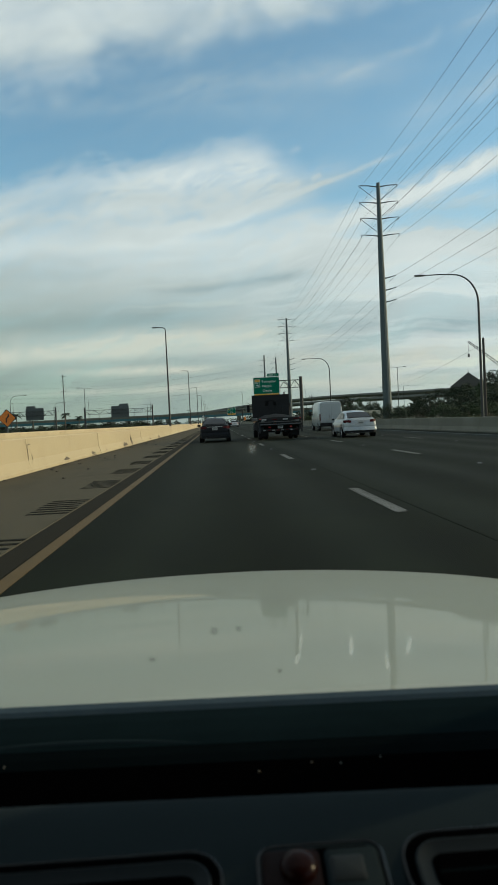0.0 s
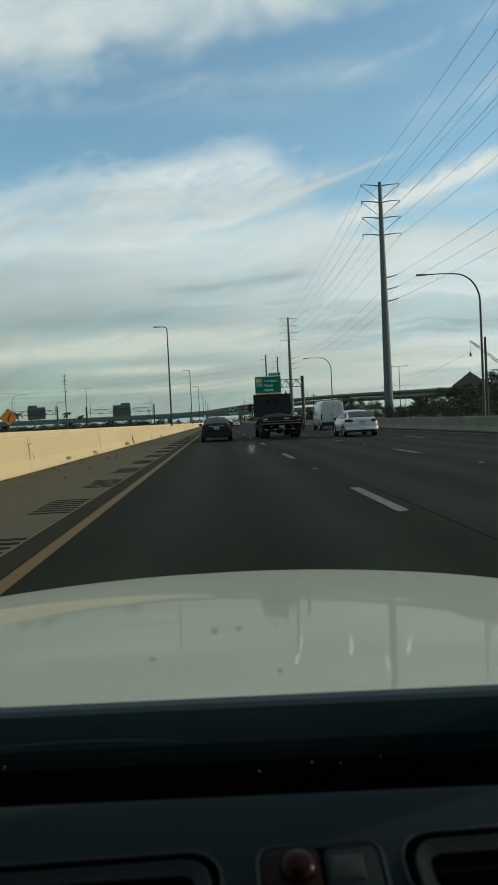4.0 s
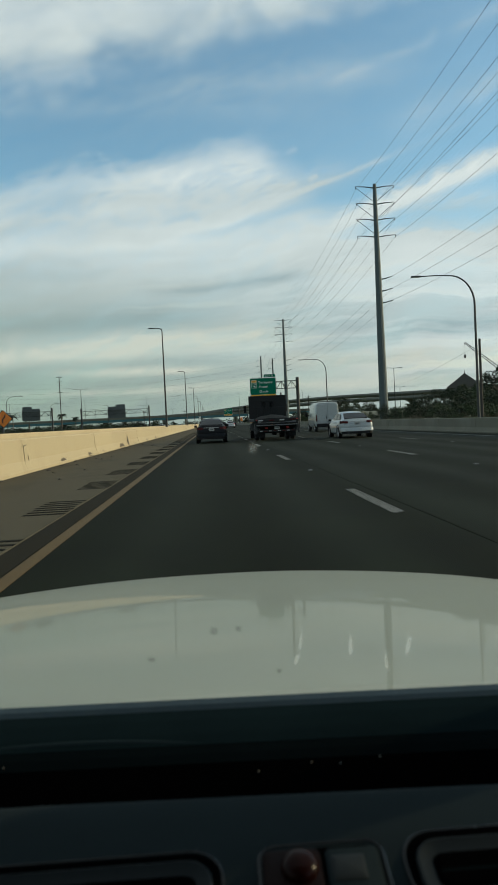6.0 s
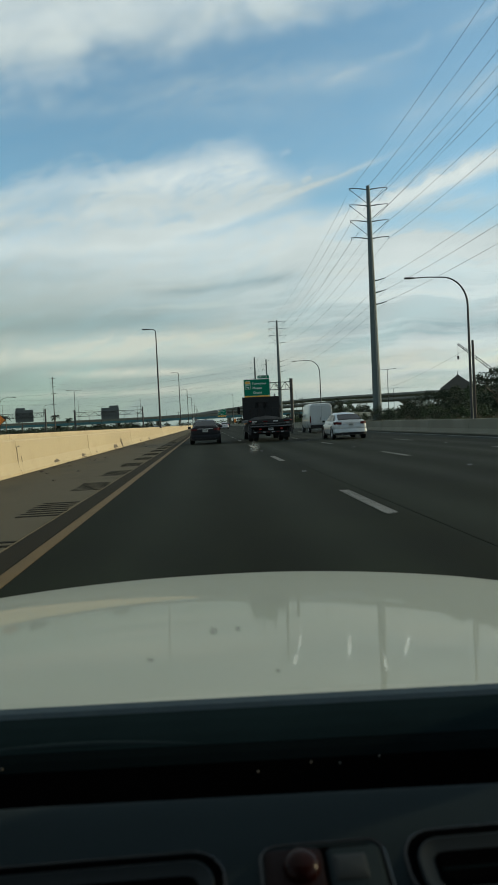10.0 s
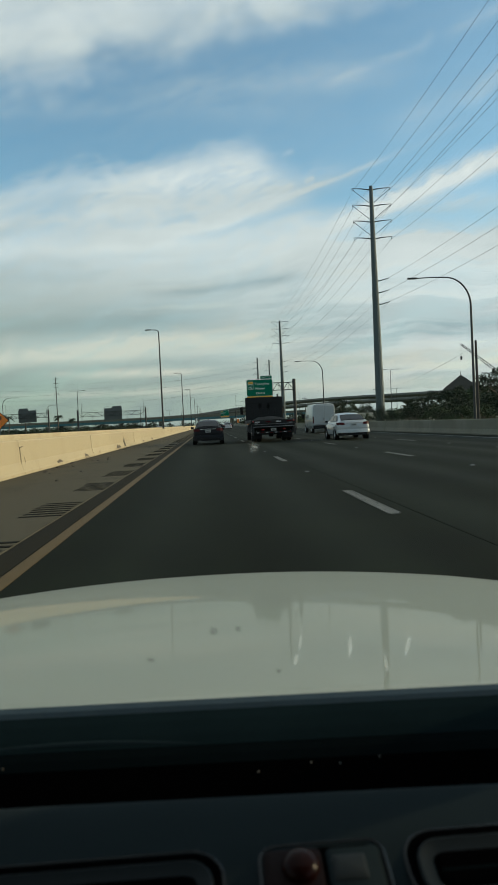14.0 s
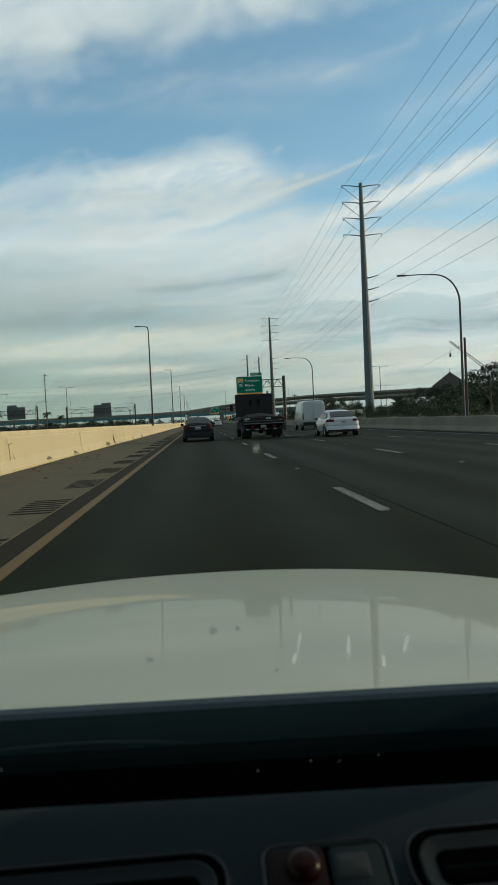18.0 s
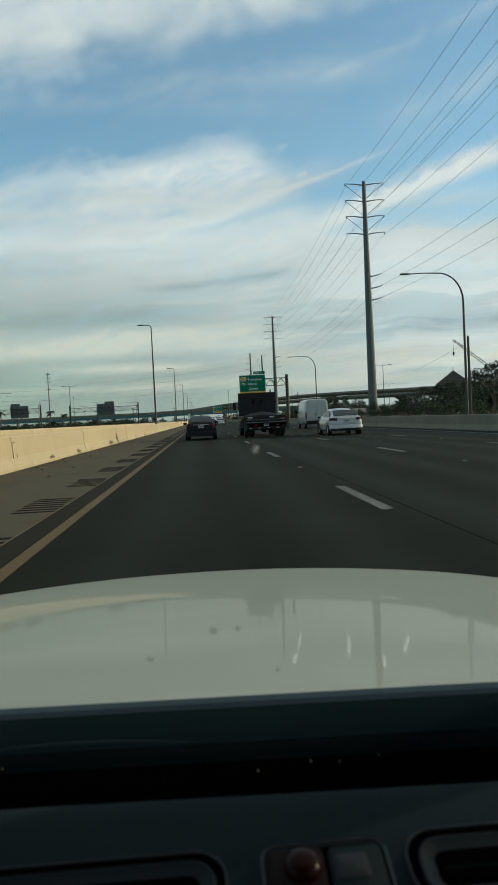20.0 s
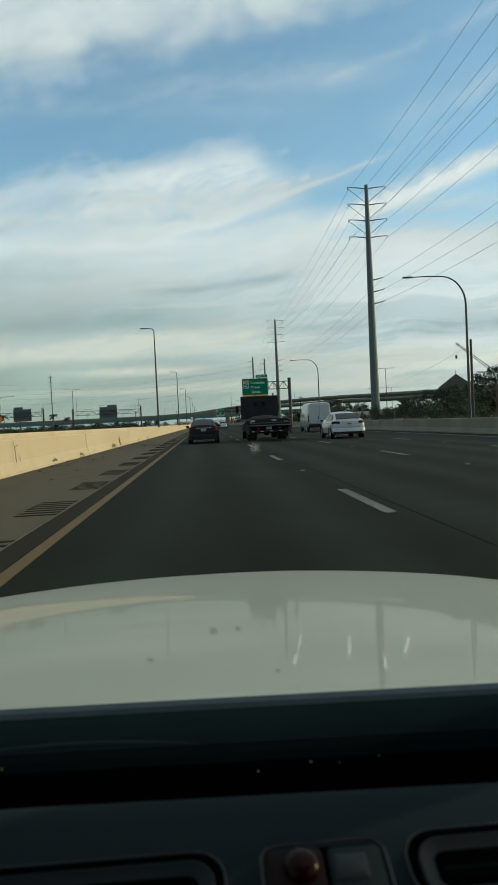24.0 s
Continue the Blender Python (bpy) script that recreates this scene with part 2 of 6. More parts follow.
    def sheet(self, fn, nu, nv):
        p = [fn(i / nu, j / nv) for i in range(nu + 1) for j in range(nv + 1)]
        f = [(i * (nv + 1) + j, (i + 1) * (nv + 1) + j, (i + 1) * (nv + 1) + j + 1, i * (nv + 1) + j + 1) for i in range(nu) for j in range(nv)]
        return self.add(p, f)

    def mesh(self, name, material, smooth=False):
        me = bpy.data.meshes.new(name)
        me.from_pydata(self.v, [], self.f)
        bm = bmesh.new()
        bm.from_mesh(me)
        bmesh.ops.recalc_face_normals(bm, faces=bm.faces)
        bm.to_mesh(me)
        bm.free()
        me.materials.append(material)
        if smooth:
            me.polygons.foreach_set("use_smooth", [True] * len(me.polygons))
            me.set_sharp_from_angle(angle=radians(38))
        return me


def part(name, geo, material, parent=None, label="", smooth=False):
    """One mesh object under a thing or a part."""
    ob = new(name, geo if isinstance(geo, bpy.types.Mesh) else geo.mesh(name, material, smooth))
    ob.parent = parent
    if label:
        ob["label"] = label
    return ob


def thing(name, at, label, category, group="", turn=0.0):
    ob = new(name)
    ob.empty_display_size = 0.2
    ob.matrix_world = pose(*at, 0, 0, turn)
    return tagged(ob, label, category, group)


def solid(name, geo, material, label, category="", group="", kind="", smooth=False):
    return tagged(part(name, geo, material, None, "", smooth), label, category, group, kind)


# ---- materials ----
def surface(name, colour, rough=0.6, metal=0.0, vary=0.25, scale=3.0, grain=60.0, bump=0.15, coat=0.0, specular=0.5, tint=None, pieces=0.0, stretch=(1, 1, 1), rough_vary=0.15):
    """A material with stains at two scales, grain and fine relief."""
    m = bpy.data.materials.new(name)
    m.use_nodes = True
    tr = m.node_tree
    p = tr.nodes["Principled BSDF"]
    tc = tr.nodes.new("ShaderNodeTexCoord")
    mp = tr.nodes.new("ShaderNodeMapping")
    mp.inputs["Scale"].default_value = stretch
    tr.links.new(tc.outputs["Object"], mp.inputs[0])
    big = fbm(tr, mp.outputs[0], scale, 5.0, 0.6, 0.3)
    small = fbm(tr, mp.outputs[0], grain, 3.0, 0.6)
    f = (big - 0.5) * 2.2 * vary + (small - 0.5) * vary * 1.2 + 1.0
    if pieces:
        info = tr.nodes.new("ShaderNodeObjectInfo")
        f = f * ((Val(tr, info.outputs["Random"]) - 0.5) * pieces + 1.0)
    base = (*colour[:3], 1.0)
    col = blend(tr, 1.0, base, combine(tr, f, f, f), "MULTIPLY")
    if tint:
        col = blend(tr, (big + (small - 0.5) * 0.5).step(0.48, 0.68) * tint[1], col, (*tint[0][:3], 1.0))
    put(tr, col, p.inputs["Base Color"])
    put(tr, ((big - 0.5) * rough_vary * 2 + rough).op("MAXIMUM", 0.02), p.inputs["Roughness"])
    p.inputs["Metallic"].default_value = metal
    p.inputs["Specular IOR Level"].default_value = specular
    p.inputs["Coat Weight"].default_value = coat
    p.inputs["Coat Roughness"].default_value = 0.03
    if bump:
        bn = tr.nodes.new("ShaderNodeBump")
        bn.inputs["Strength"].default_value = bump
        bn.inputs["Distance"].default_value = 0.01
        put(tr, small, bn.inputs["Height"])
        tr.links.new(bn.outputs[0], p.inputs["Normal"])
    return m


def glowing(name, colour, strength):
    m = surface(name, colour, 0.3, vary=0.05)
    p = m.node_tree.nodes["Principled BSDF"]
    p.inputs["Emission Color"].default_value = (*colour[:3], 1.0)
    p.inputs["Emission Strength"].default_value = strength
    return m


def asphalt_lanes():
    """Dark asphalt, polished in the wheel tracks of each lane and patched."""
    m = bpy.data.materials.new("asphalt")
    m.use_nodes = True
    tr = m.node_tree
    p = tr.nodes["Principled BSDF"]
    tc = tr.nodes.new("ShaderNodeTexCoord")
    sep = tr.nodes.new("ShaderNodeSeparateXYZ")
    tr.links.new(tc.outputs["Object"], sep.inputs[0])
    x, y = Val(tr, sep.outputs[0]), Val(tr, sep.outputs[1])
    drift = fbm(tr, combine(tr, x * 0.3, y * 0.02, 0.0), 1.0, 2.0) - 0.5
    tracks = ((x - 0.28 + drift * 0.8) * (math.tau / 1.75)).op("COSINE")
    big = fbm(tr, combine(tr, x * 0.45, y * 0.06, 0.0), 1.0, 5.0, 0.6, 0.4) - 0.5
    blotch = fbm(tr, combine(tr, x * 1.6, y * 0.5, 4.0), 1.0, 5.0, 0.65) - 0.5
    cross = fbm(tr, combine(tr, x * 0.05, y * 0.35, 9.0), 1.0, 3.0, 0.5) - 0.5
    grit = fbm(tr, tc.outputs["Object"], 45.0, 4.0, 0.7) - 0.5
    f = tracks * -0.18 + big * 1.5 + blotch * 1.1 + cross * 0.8 + grit * 1.4 + 1.0
    f = f.op("MAXIMUM", 0.3)
    put(tr, blend(tr, 1.0, (0.0086, 0.0112, 0.0062, 1.0), combine(tr, f, f, f), "MULTIPLY"), p.inputs["Base Color"])
    put(tr, tracks * 0.04 + 0.88, p.inputs["Roughness"])
    p.inputs["Specular IOR Level"].default_value = 0.07
    bn = tr.nodes.new("ShaderNodeBump")
    bn.inputs["Strength"].default_value, bn.inputs["Distance"].default_value = 0.25, 0.006
    put(tr, grit, bn.inputs["Height"])
    tr.links.new(bn.outputs[0], p.inputs["Normal"])
    return m


ASPHALT = asphalt_lanes()
ASPHALT_OLD = surface("worn_asphalt", (0.084, 0.073, 0.049), 0.92, vary=0.75, scale=0.9, grain=38.0, bump=0.8, specular=0.08, tint=((0.035, 0.029, 0.021), 0.6), stretch=(1, 0.4, 1))
ASPHALT_SEAM = surface("dark_asphalt", (0.0105, 0.0108, 0.0080), 0.9, vary=0.3, scale=0.8, grain=80.0, bump=0.4, specular=0.05)
TAR_JOINT = surface("worn_tar_joint", (0.0070, 0.0090, 0.0052), 0.9, vary=0.6, scale=0.5, grain=30.0, bump=0.2, specular=0.05)
SEAM_STRIP = surface("brown_sealed_asphalt", (0.021, 0.0185, 0.0125), 0.92, vary=0.4, scale=1.5, grain=60.0, bump=0.4, specular=0.05, stretch=(1, 0.3, 1))
PAINT_YELLOW = surface("yellow_line_paint", (0.082, 0.045, 0.0030), 0.85, vary=0.6, scale=2.0, grain=55.0, tint=((0.038, 0.026, 0.008), 0.6))
PAINT_WHITE = surface("white_line_paint", (0.098, 0.098, 0.088), 0.8, vary=0.6, scale=5.0, grain=45.0, tint=((0.05, 0.05, 0.045), 0.85), pieces=0.3, stretch=(9, 0.7, 1))
CONCRETE = surface("cream_painted_concrete", (0.45, 0.375, 0.24), 0.85, vary=0.24, scale=0.8, grain=35.0, bump=0.25, specular=0.25, pieces=0.10, tint=((0.27, 0.215, 0.135), 0.65), stretch=(1, 1, 0.35))
CONCRETE_GREY = surface("grey_concrete", (0.142, 0.138, 0.108), 0.9, vary=0.25, scale=0.7, grain=30.0, bump=0.3, specular=0.25, tint=((0.20, 0.19, 0.17), 0.5), pieces=0.1)
GRASS = surface("grass", (0.055, 0.07, 0.025), 0.95, vary=0.6, scale=0.15, grain=6.0, bump=0.6, specular=0.1, tint=((0.11, 0.09, 0.045), 0.6))
LEAF = surface("leaves", (0.034, 0.052, 0.024), 0.75, vary=0.5, scale=0.9, grain=9.0, bump=0.2, specular=0.25)
LEAF_DARK = surface("dark_leaves", (0.021, 0.032, 0.019), 0.75, vary=0.5, scale=0.9, grain=9.0, bump=0.2, specular=0.2)
BARK = surface("bark", (0.10, 0.08, 0.06), 0.9, vary=0.4, scale=3.0, grain=20.0, bump=0.6)
STEEL = surface("galvanised_steel", (0.070, 0.090, 0.095), 0.6, 0.35, vary=0.2, scale=0.6, grain=18.0, stretch=(1, 1, 0.2))
POLE_DARK = surface("dark_painted_pole", (0.018, 0.019, 0.019), 0.5, 0.0, vary=0.25, scale=1.0, grain=20.0)
POLE_GREY = surface("grey_painted_pole", (0.034, 0.038, 0.040), 0.5, 0.3, vary=0.2, scale=1.0, grain=20.0)
WOOD_POLE = surface("weathered_wood", (0.040, 0.036, 0.032), 0.9, vary=0.35, scale=1.5, grain=25.0, stretch=(4, 4, 0.4))
WIRE = surface("wire", (0.04, 0.04, 0.042), 0.5, 0.5, vary=0.1)
GLASS_LAMP = surface("lamp_glass", (0.5, 0.5, 0.48), 0.25, vary=0.1)
SIGN_GREEN = surface("green_sign", (0.003, 0.135, 0.080), 0.6, vary=0.10, scale=0.8, grain=30.0, bump=0.0, specular=0.08)
SIGN_WHITE = surface("white_sign", (0.75, 0.76, 0.72), 0.45, vary=0.05, bump=0.0)
SIGN_YELLOW = surface("yellow_sign", (0.75, 0.36, 0.03), 0.45, vary=0.08, bump=0.0)
SIGN_ORANGE = surface("orange_sign", (0.75, 0.20, 0.02), 0.45, vary=0.1, bump=0.0)
SIGN_BLACK = surface("black_sign_print", (0.015, 0.015, 0.015), 0.5, vary=0.05, bump=0.0)
SIGN_BACK = surface("sign_back", (0.10, 0.11, 0.11), 0.55, 0.4, vary=0.15)
TEAL = surface("teal_girder_paint", (0.03, 0.12, 0.14), 0.6, vary=0.2, scale=0.3, grain=9.0)
STUCCO = surface("cream_stucco", (0.55, 0.50, 0.40), 0.9, vary=0.15, scale=0.5, grain=12.0)
ROOF_DARK = surface("dark_roof", (0.07, 0.065, 0.06), 0.85, vary=0.25, scale=0.6, grain=9.0)
RUBBER = surface("tyre_rubber", (0.018, 0.018, 0.018), 0.85, vary=0.2, scale=6.0, grain=60.0)
ALLOY = surface("wheel_alloy", (0.42, 0.42, 0.42), 0.35, 0.8, vary=0.1)
TRIM_BLACK = surface("black_trim", (0.010, 0.010, 0.011), 0.6, vary=0.2, scale=5.0, grain=60.0, specular=0.15)
CAR_GLASS = surface("dark_car_glass", (0.012, 0.014, 0.016), 0.06, vary=0.05, bump=0.0, specular=0.06, rough_vary=0.02)
CAR_DARK = surface("dark_blue_grey_car_paint", (0.009, 0.010, 0.012), 0.4, 0.0, vary=0.08, bump=0.0, coat=0.05, specular=0.07)
CAR_WHITE = surface("white_car_paint", (0.29, 0.315, 0.325), 0.35, vary=0.05, bump=0.0, coat=0.6)
CAR_SILVER = surface("silver_car_paint", (0.32, 0.33, 0.34), 0.35, 0.5, vary=0.05, bump=0.0, coat=1.0)
CAR_RED = surface("red_car_paint", (0.25, 0.02, 0.02), 0.35, vary=0.05, bump=0.0, coat=1.0)
CONCRETE_DARK = surface("weathered_concrete", (0.17, 0.17, 0.155), 0.9, vary=0.25, scale=0.5, grain=20.0, bump=0.3, specular=0.2)
CHIP = surface("exposed_dark_concrete", (0.10, 0.08, 0.055), 0.95, vary=0.5, scale=9.0, grain=60.0, bump=0.8)
LAMP_RED = surface("red_lamp_lens", (0.05, 0.004, 0.005), 0.25, vary=0.05, bump=0.0, specular=0.12)
LAMP_RED_ON = glowing("red_lamp_lit", (0.25, 0.012, 0.012), 0.03)
PLATE = surface("plate", (0.30, 0.30, 0.29), 0.5, vary=0.1, bump=0.0)
TRUCK_BLACK = surface("black_truck_steel", (0.016, 0.017, 0.018), 0.6, 0.2, vary=0.35, scale=1.5, grain=25.0, specular=0.15)
TRUCK_ORANGE = surface("orange_cab_paint", (0.55, 0.20, 0.03), 0.4, vary=0.08, bump=0.0, coat=0.6)
TRUCK_BARE = surface("worn_bare_steel", (0.11, 0.115, 0.12), 0.6, 0.5, vary=0.3, scale=4.0, grain=40.0)
TARP = surface("dark_tarpaulin", (0.010, 0.011, 0.011), 0.8, vary=0.4, scale=3.0, grain=20.0, bump=0.4, specular=0.08)
DEBRIS = surface("road_debris", (0.03, 0.025, 0.02), 0.9, vary=0.4, pieces=0.6)
# tone stretched crosswise: soft bands of cloud reflection painted into the colour
HOOD_PAINT = surface("white_bonnet_paint", (0.246, 0.258, 0.206), 0.5, vary=0.13, scale=2.0, grain=6.0, bump=0.0, coat=0.30, rough_vary=0.05, specular=0.15, stretch=(0.55, 2.2, 1))
DASH_TOP = surface("black_dash_plastic", (0.0052, 0.0105, 0.0118), 0.7, vary=0.3, scale=9.0, grain=350.0, bump=0.06, specular=0.004)
DASH_PANEL = surface("charcoal_dash_plastic", (0.0122, 0.0176, 0.0196), 0.7, vary=0.15, scale=7.0, grain=420.0, bump=0.06, specular=0.02)
DASH_GLOSS = surface("dark_vent_plastic", (0.004, 0.0045, 0.005), 0.27, vary=0.1, scale=9.0, grain=200.0, bump=0.0, specular=0.22, rough_vary=0.03)
BUTTON_RED = surface("dark_red_button", (0.0062, 0.0022, 0.0020), 0.5, vary=0.1, bump=0.0, specular=0.05)
BUTTON_DOME = surface("glossy_dark_red_knob", (0.0105, 0.0022, 0.0016), 0.24, vary=0.1, bump=0.0, specular=0.07, rough_vary=0.02)
BUTTON_GREY = surface("grey_switch", (0.015, 0.0175, 0.0178), 0.5, vary=0.1, bump=0.0, specular=0.1)
# paler tone for the drawn reflection line on the dashboard
DASH_REFLECTION = surface("faint_painted_reflection", (0.014, 0.022, 0.024), 0.8, vary=0.1, bump=0.0, specular=0.0)
VENT_PLASTIC = surface("grey_vent_plastic", (0.0085, 0.0115, 0.0130), 0.45, vary=0.15, scale=9.0, grain=200.0, bump=0.0, specular=0.08)
# the next two are dash tones with shade put into the colour
DASH_SHADED = surface("shaded_dash_plastic", (0.0026, 0.0048, 0.0053), 0.8, vary=0.3, scale=9.0, grain=350.0, bump=0.06, specular=0.004)
SHADE_BLACK = surface("painted_shade_black", (0.0012, 0.0012, 0.0013), 0.9, vary=0.1, bump=0.0, specular=0.0)
COWL = surface("grey_blue_cowl", (0.032, 0.048, 0.059), 0.7, vary=0.2, scale=4.0, grain=60.0, specular=0.03)
CLOTH = surface("dark_cabin_cloth", (0.02, 0.02, 0.021), 0.9, vary=0.2, scale=5.0, grain=90.0)
DUST = surface("dust_speck", (0.05, 0.048, 0.042), 0.8, vary=0.2)


def clear_pane(name, gloss, tint=(0.955, 0.968, 0.96)):
    """Window glass: clear, with a faint reflection at a slant."""
    m = bpy.data.materials.new(name)
    m.use_nodes = True
    tr = m.node_tree
    tr.nodes.clear()
    o = tr.nodes.new("ShaderNodeOutputMaterial")
    mix = tr.nodes.new("ShaderNodeMixShader")
    a, b = tr.nodes.new("ShaderNodeBsdfTransparent"), tr.nodes.new("ShaderNodeBsdfGlossy")
    a.inputs[0].default_value = (*tint, 1)
    b.inputs["Roughness"].default_value = 0.01
    mix.inputs[0].default_value = gloss
    tr.links.new(a.outputs[0], mix.inputs[1])
    tr.links.new(b.outputs[0], mix.inputs[2])
    tr.links.new(mix.outputs[0], o.inputs[0])
    return m


def film_of_dirt(name, colour, thick):
    """A thin see-through stain on glass."""
    m = bpy.data.materials.new(name)
    m.use_nodes = True
    tr = m.node_tree
    tr.nodes.clear()
    o = tr.nodes.new("ShaderNodeOutputMaterial")
    mix = tr.nodes.new("ShaderNodeMixShader")
    a, b = tr.nodes.new("ShaderNodeBsdfTransparent"), tr.nodes.new("ShaderNodeBsdfTranslucent")
    b.inputs[0].default_value = (*colour, 1)
    tc = tr.nodes.new("ShaderNodeTexCoord")
    sep = tr.nodes.new("ShaderNodeSeparateXYZ")
    tr.links.new(tc.outputs["Generated"], sep.inputs[0])
    gx, gz = Val(tr, sep.outputs[0]) - 0.5, Val(tr, sep.outputs[2]) - 0.5
    away = (gx * gx + gz * gz).op("SQRT") * 2.0
    n = fbm(tr, tc.outputs["Generated"], 3.0, 3.0)
    put(tr, (1.0 - (away + (n - 0.5) * 0.5).step(0.15, 0.95)) * thick, mix.inputs[0])
    tr.links.new(a.outputs[0], mix.inputs[1])
    tr.links.new(b.outputs[0], mix.inputs[2])
    tr.links.new(mix.outputs[0], o.inputs[0])
    return m


WINDSCREEN = clear_pane("windscreen_glass", 0.015)
TINTED = clear_pane("tinted_side_glass", 0.05, (0.92, 0.94, 0.93))
STAIN_PALE = film_of_dirt("pale_stain", (0.85, 0.86, 0.80), 0.17)
STAIN_STREAK = film_of_dirt("pale_streak", (0.92, 0.93, 0.86), 0.30)
STAIN_DARK = film_of_dirt("dark_stain", (0.05, 0.05, 0.045), 0.32)


# ---- ground and road ----
ROAD_END = 900.0
BARRIER_L, BARRIER_R = -5.15, 13.5
DASH = 12.19                      # one painted dash and its gap
g = Geo().sheet(lambda u, v: (-1800 + 3600 * u, -300 + 3300 * v, -0.12), 8, 8)
solid("ground", g, GRASS, "dry green grass verge and flat land", "ground", kind="structure")
g = Geo().box((-2.10 + BARRIER_R) / 2, (ROAD_END - 60) / 2, -0.1, BARRIER_R + 2.10, ROAD_END + 60, 0.2)
road = solid("road", g, ASPHALT, "dark worn asphalt motorway with painted lane lines", "road", kind="structure")
g = Geo().box((BARRIER_L - 0.4 - 2.05) / 2, (ROAD_END - 60) / 2, -0.09, -2.05 - BARRIER_L + 0.4, ROAD_END + 60, 0.2, 0.012)
shoulder = solid("shoulder_pavement", g, ASPHALT_OLD, "brownish worn asphalt hard shoulder with rumble strips", "pavement", kind="structure")
g = Geo().box(-21.5, (ROAD_END - 60) / 2, -0.1, 26.0, ROAD_END + 60, 0.2)
solid("opposite_road", g, ASPHALT_OLD, "asphalt carriageway of the opposite traffic", "road", kind="structure")
part("yellow_edge_line", Geo().box(-1.66, (ROAD_END - 60) / 2, 0.002, 0.14, ROAD_END + 60, 0.004), PAINT_YELLOW, road, "worn yellow edge line")
part("dark_seam", Geo().box(-1.90, (ROAD_END - 60) / 2, 0.0015, 0.30, ROAD_END + 60, 0.003), SEAM_STRIP, road, "dark sealed seam")
part("white_edge_line", Geo().box(12.3, (ROAD_END - 60) / 2, 0.002, 0.15, ROAD_END + 60, 0.004), PAINT_WHITE, road, "worn white edge line")
part("lane_joint", Geo().box(2.42, (ROAD_END - 60) / 2, 0.001, 0.026, ROAD_END + 60, 0.003), TAR_JOINT, road, "dark tar joint")

# ---- the median wall in its sections ----
profile = [(-0.02, 0.0), (-0.02, 0.08), (-0.05, 0.12), (-0.13, 0.36), (-0.17, 0.94), (-0.19, 0.98), (-0.41, 0.98), (-0.43, 0.94), (-0.5, 0.0)]
median = thing("median_wall", (BARRIER_L, 0, 0), "cream painted concrete median barrier with stains and joints", "barrier")
tagged(median, kind="structure")
SECTION = 6.1
section_mesh = Geo().prism(profile, "y", 0.012, SECTION - 0.012).mesh("wall_section", CONCRETE)
for k in range(-6, 92):
    ob = part("wall_section", section_mesh, CONCRETE, median)
    ob.location = (random.uniform(-0.008, 0.008), k * SECTION + 2.0, random.uniform(-0.006, 0.004))
CHIPS = ((25.2, 0.55, 0.19), (30.6, 0.55, 0.18), (34.2, 0.45, 0.14), (41.5, 1.1, 0.26), (44.8, 0.35, 0.58), (57.0, 0.8, 0.2), (66.0, 0.9, 0.25), (19.0, 0.12, 0.05))
for y, w, h in CHIPS:
    n = 11
    edge = [(w * math.cos(i / (n - 1) * math.pi) * random.uniform(0.8, 1.1), 0.03 + h * math.sin(i / (n - 1) * math.pi) ** 0.7 * random.uniform(0.7, 1.1)) for i in range(n)]
    face = lambda z: -0.015 - 0.03 * min(1.0, z / 0.12) - 0.08 * max(0.0, min(1.0, (z - 0.12) / 0.24)) - 0.04 * max(0.0, (z - 0.36) / 0.58)
    g = Geo().rings([[(face(b) + 0.008, a, b) for a, b in edge], [(face(b) - 0.02, a, b) for a, b in edge]])
    part("broken_patch", g, CHIP, median, "dark spalled patch").location = (0.0, y, 0)
g = Geo()
for a, b in (((20.35, 0.28), (20.35, 0.78)), ((20.35, 0.78), (20.75, 0.80)), ((20.35, 0.28), (20.8, 0.27)), ((20.8, 0.27), (20.75, 0.5))):
    f = lambda z: -0.13 - 0.04 * (z - 0.36) / 0.58 + 0.006
    g.tube([(f(a[1]), a[0], a[1]), (f(b[1]), b[0], b[1])], 0.012, 5)
part("outline_mark", g, CHIP, median, "thin dark outline of a repaired patch")
g = Geo().prism([(x * 0.8, z * 1.17) for x, z in profile], "y", -60, ROAD_END)
far_wall = solid("opposite_barrier", g, CONCRETE, "cream concrete barrier along the opposite carriageway", "barrier", kind="structure")
far_wall.location = (-8.2, 0, 0)
# grey barrier on the outer side
outer = thing("outer_barrier", (BARRIER_R, 0, 0), "low grey concrete roadside barrier wall", "barrier")
tagged(outer, kind="structure")
sec = Geo().prism([(-x, z * 0.8) for x, z in profile], "y", 0.015, SECTION - 0.015).mesh("barrier_section", CONCRETE_GREY)
for k in range(-6, 92):
    ob = part("barrier_section", sec, CONCRETE_GREY, outer)
    ob.location = (random.uniform(-0.01, 0.01), k * SECTION, random.uniform(-0.01, 0.005))


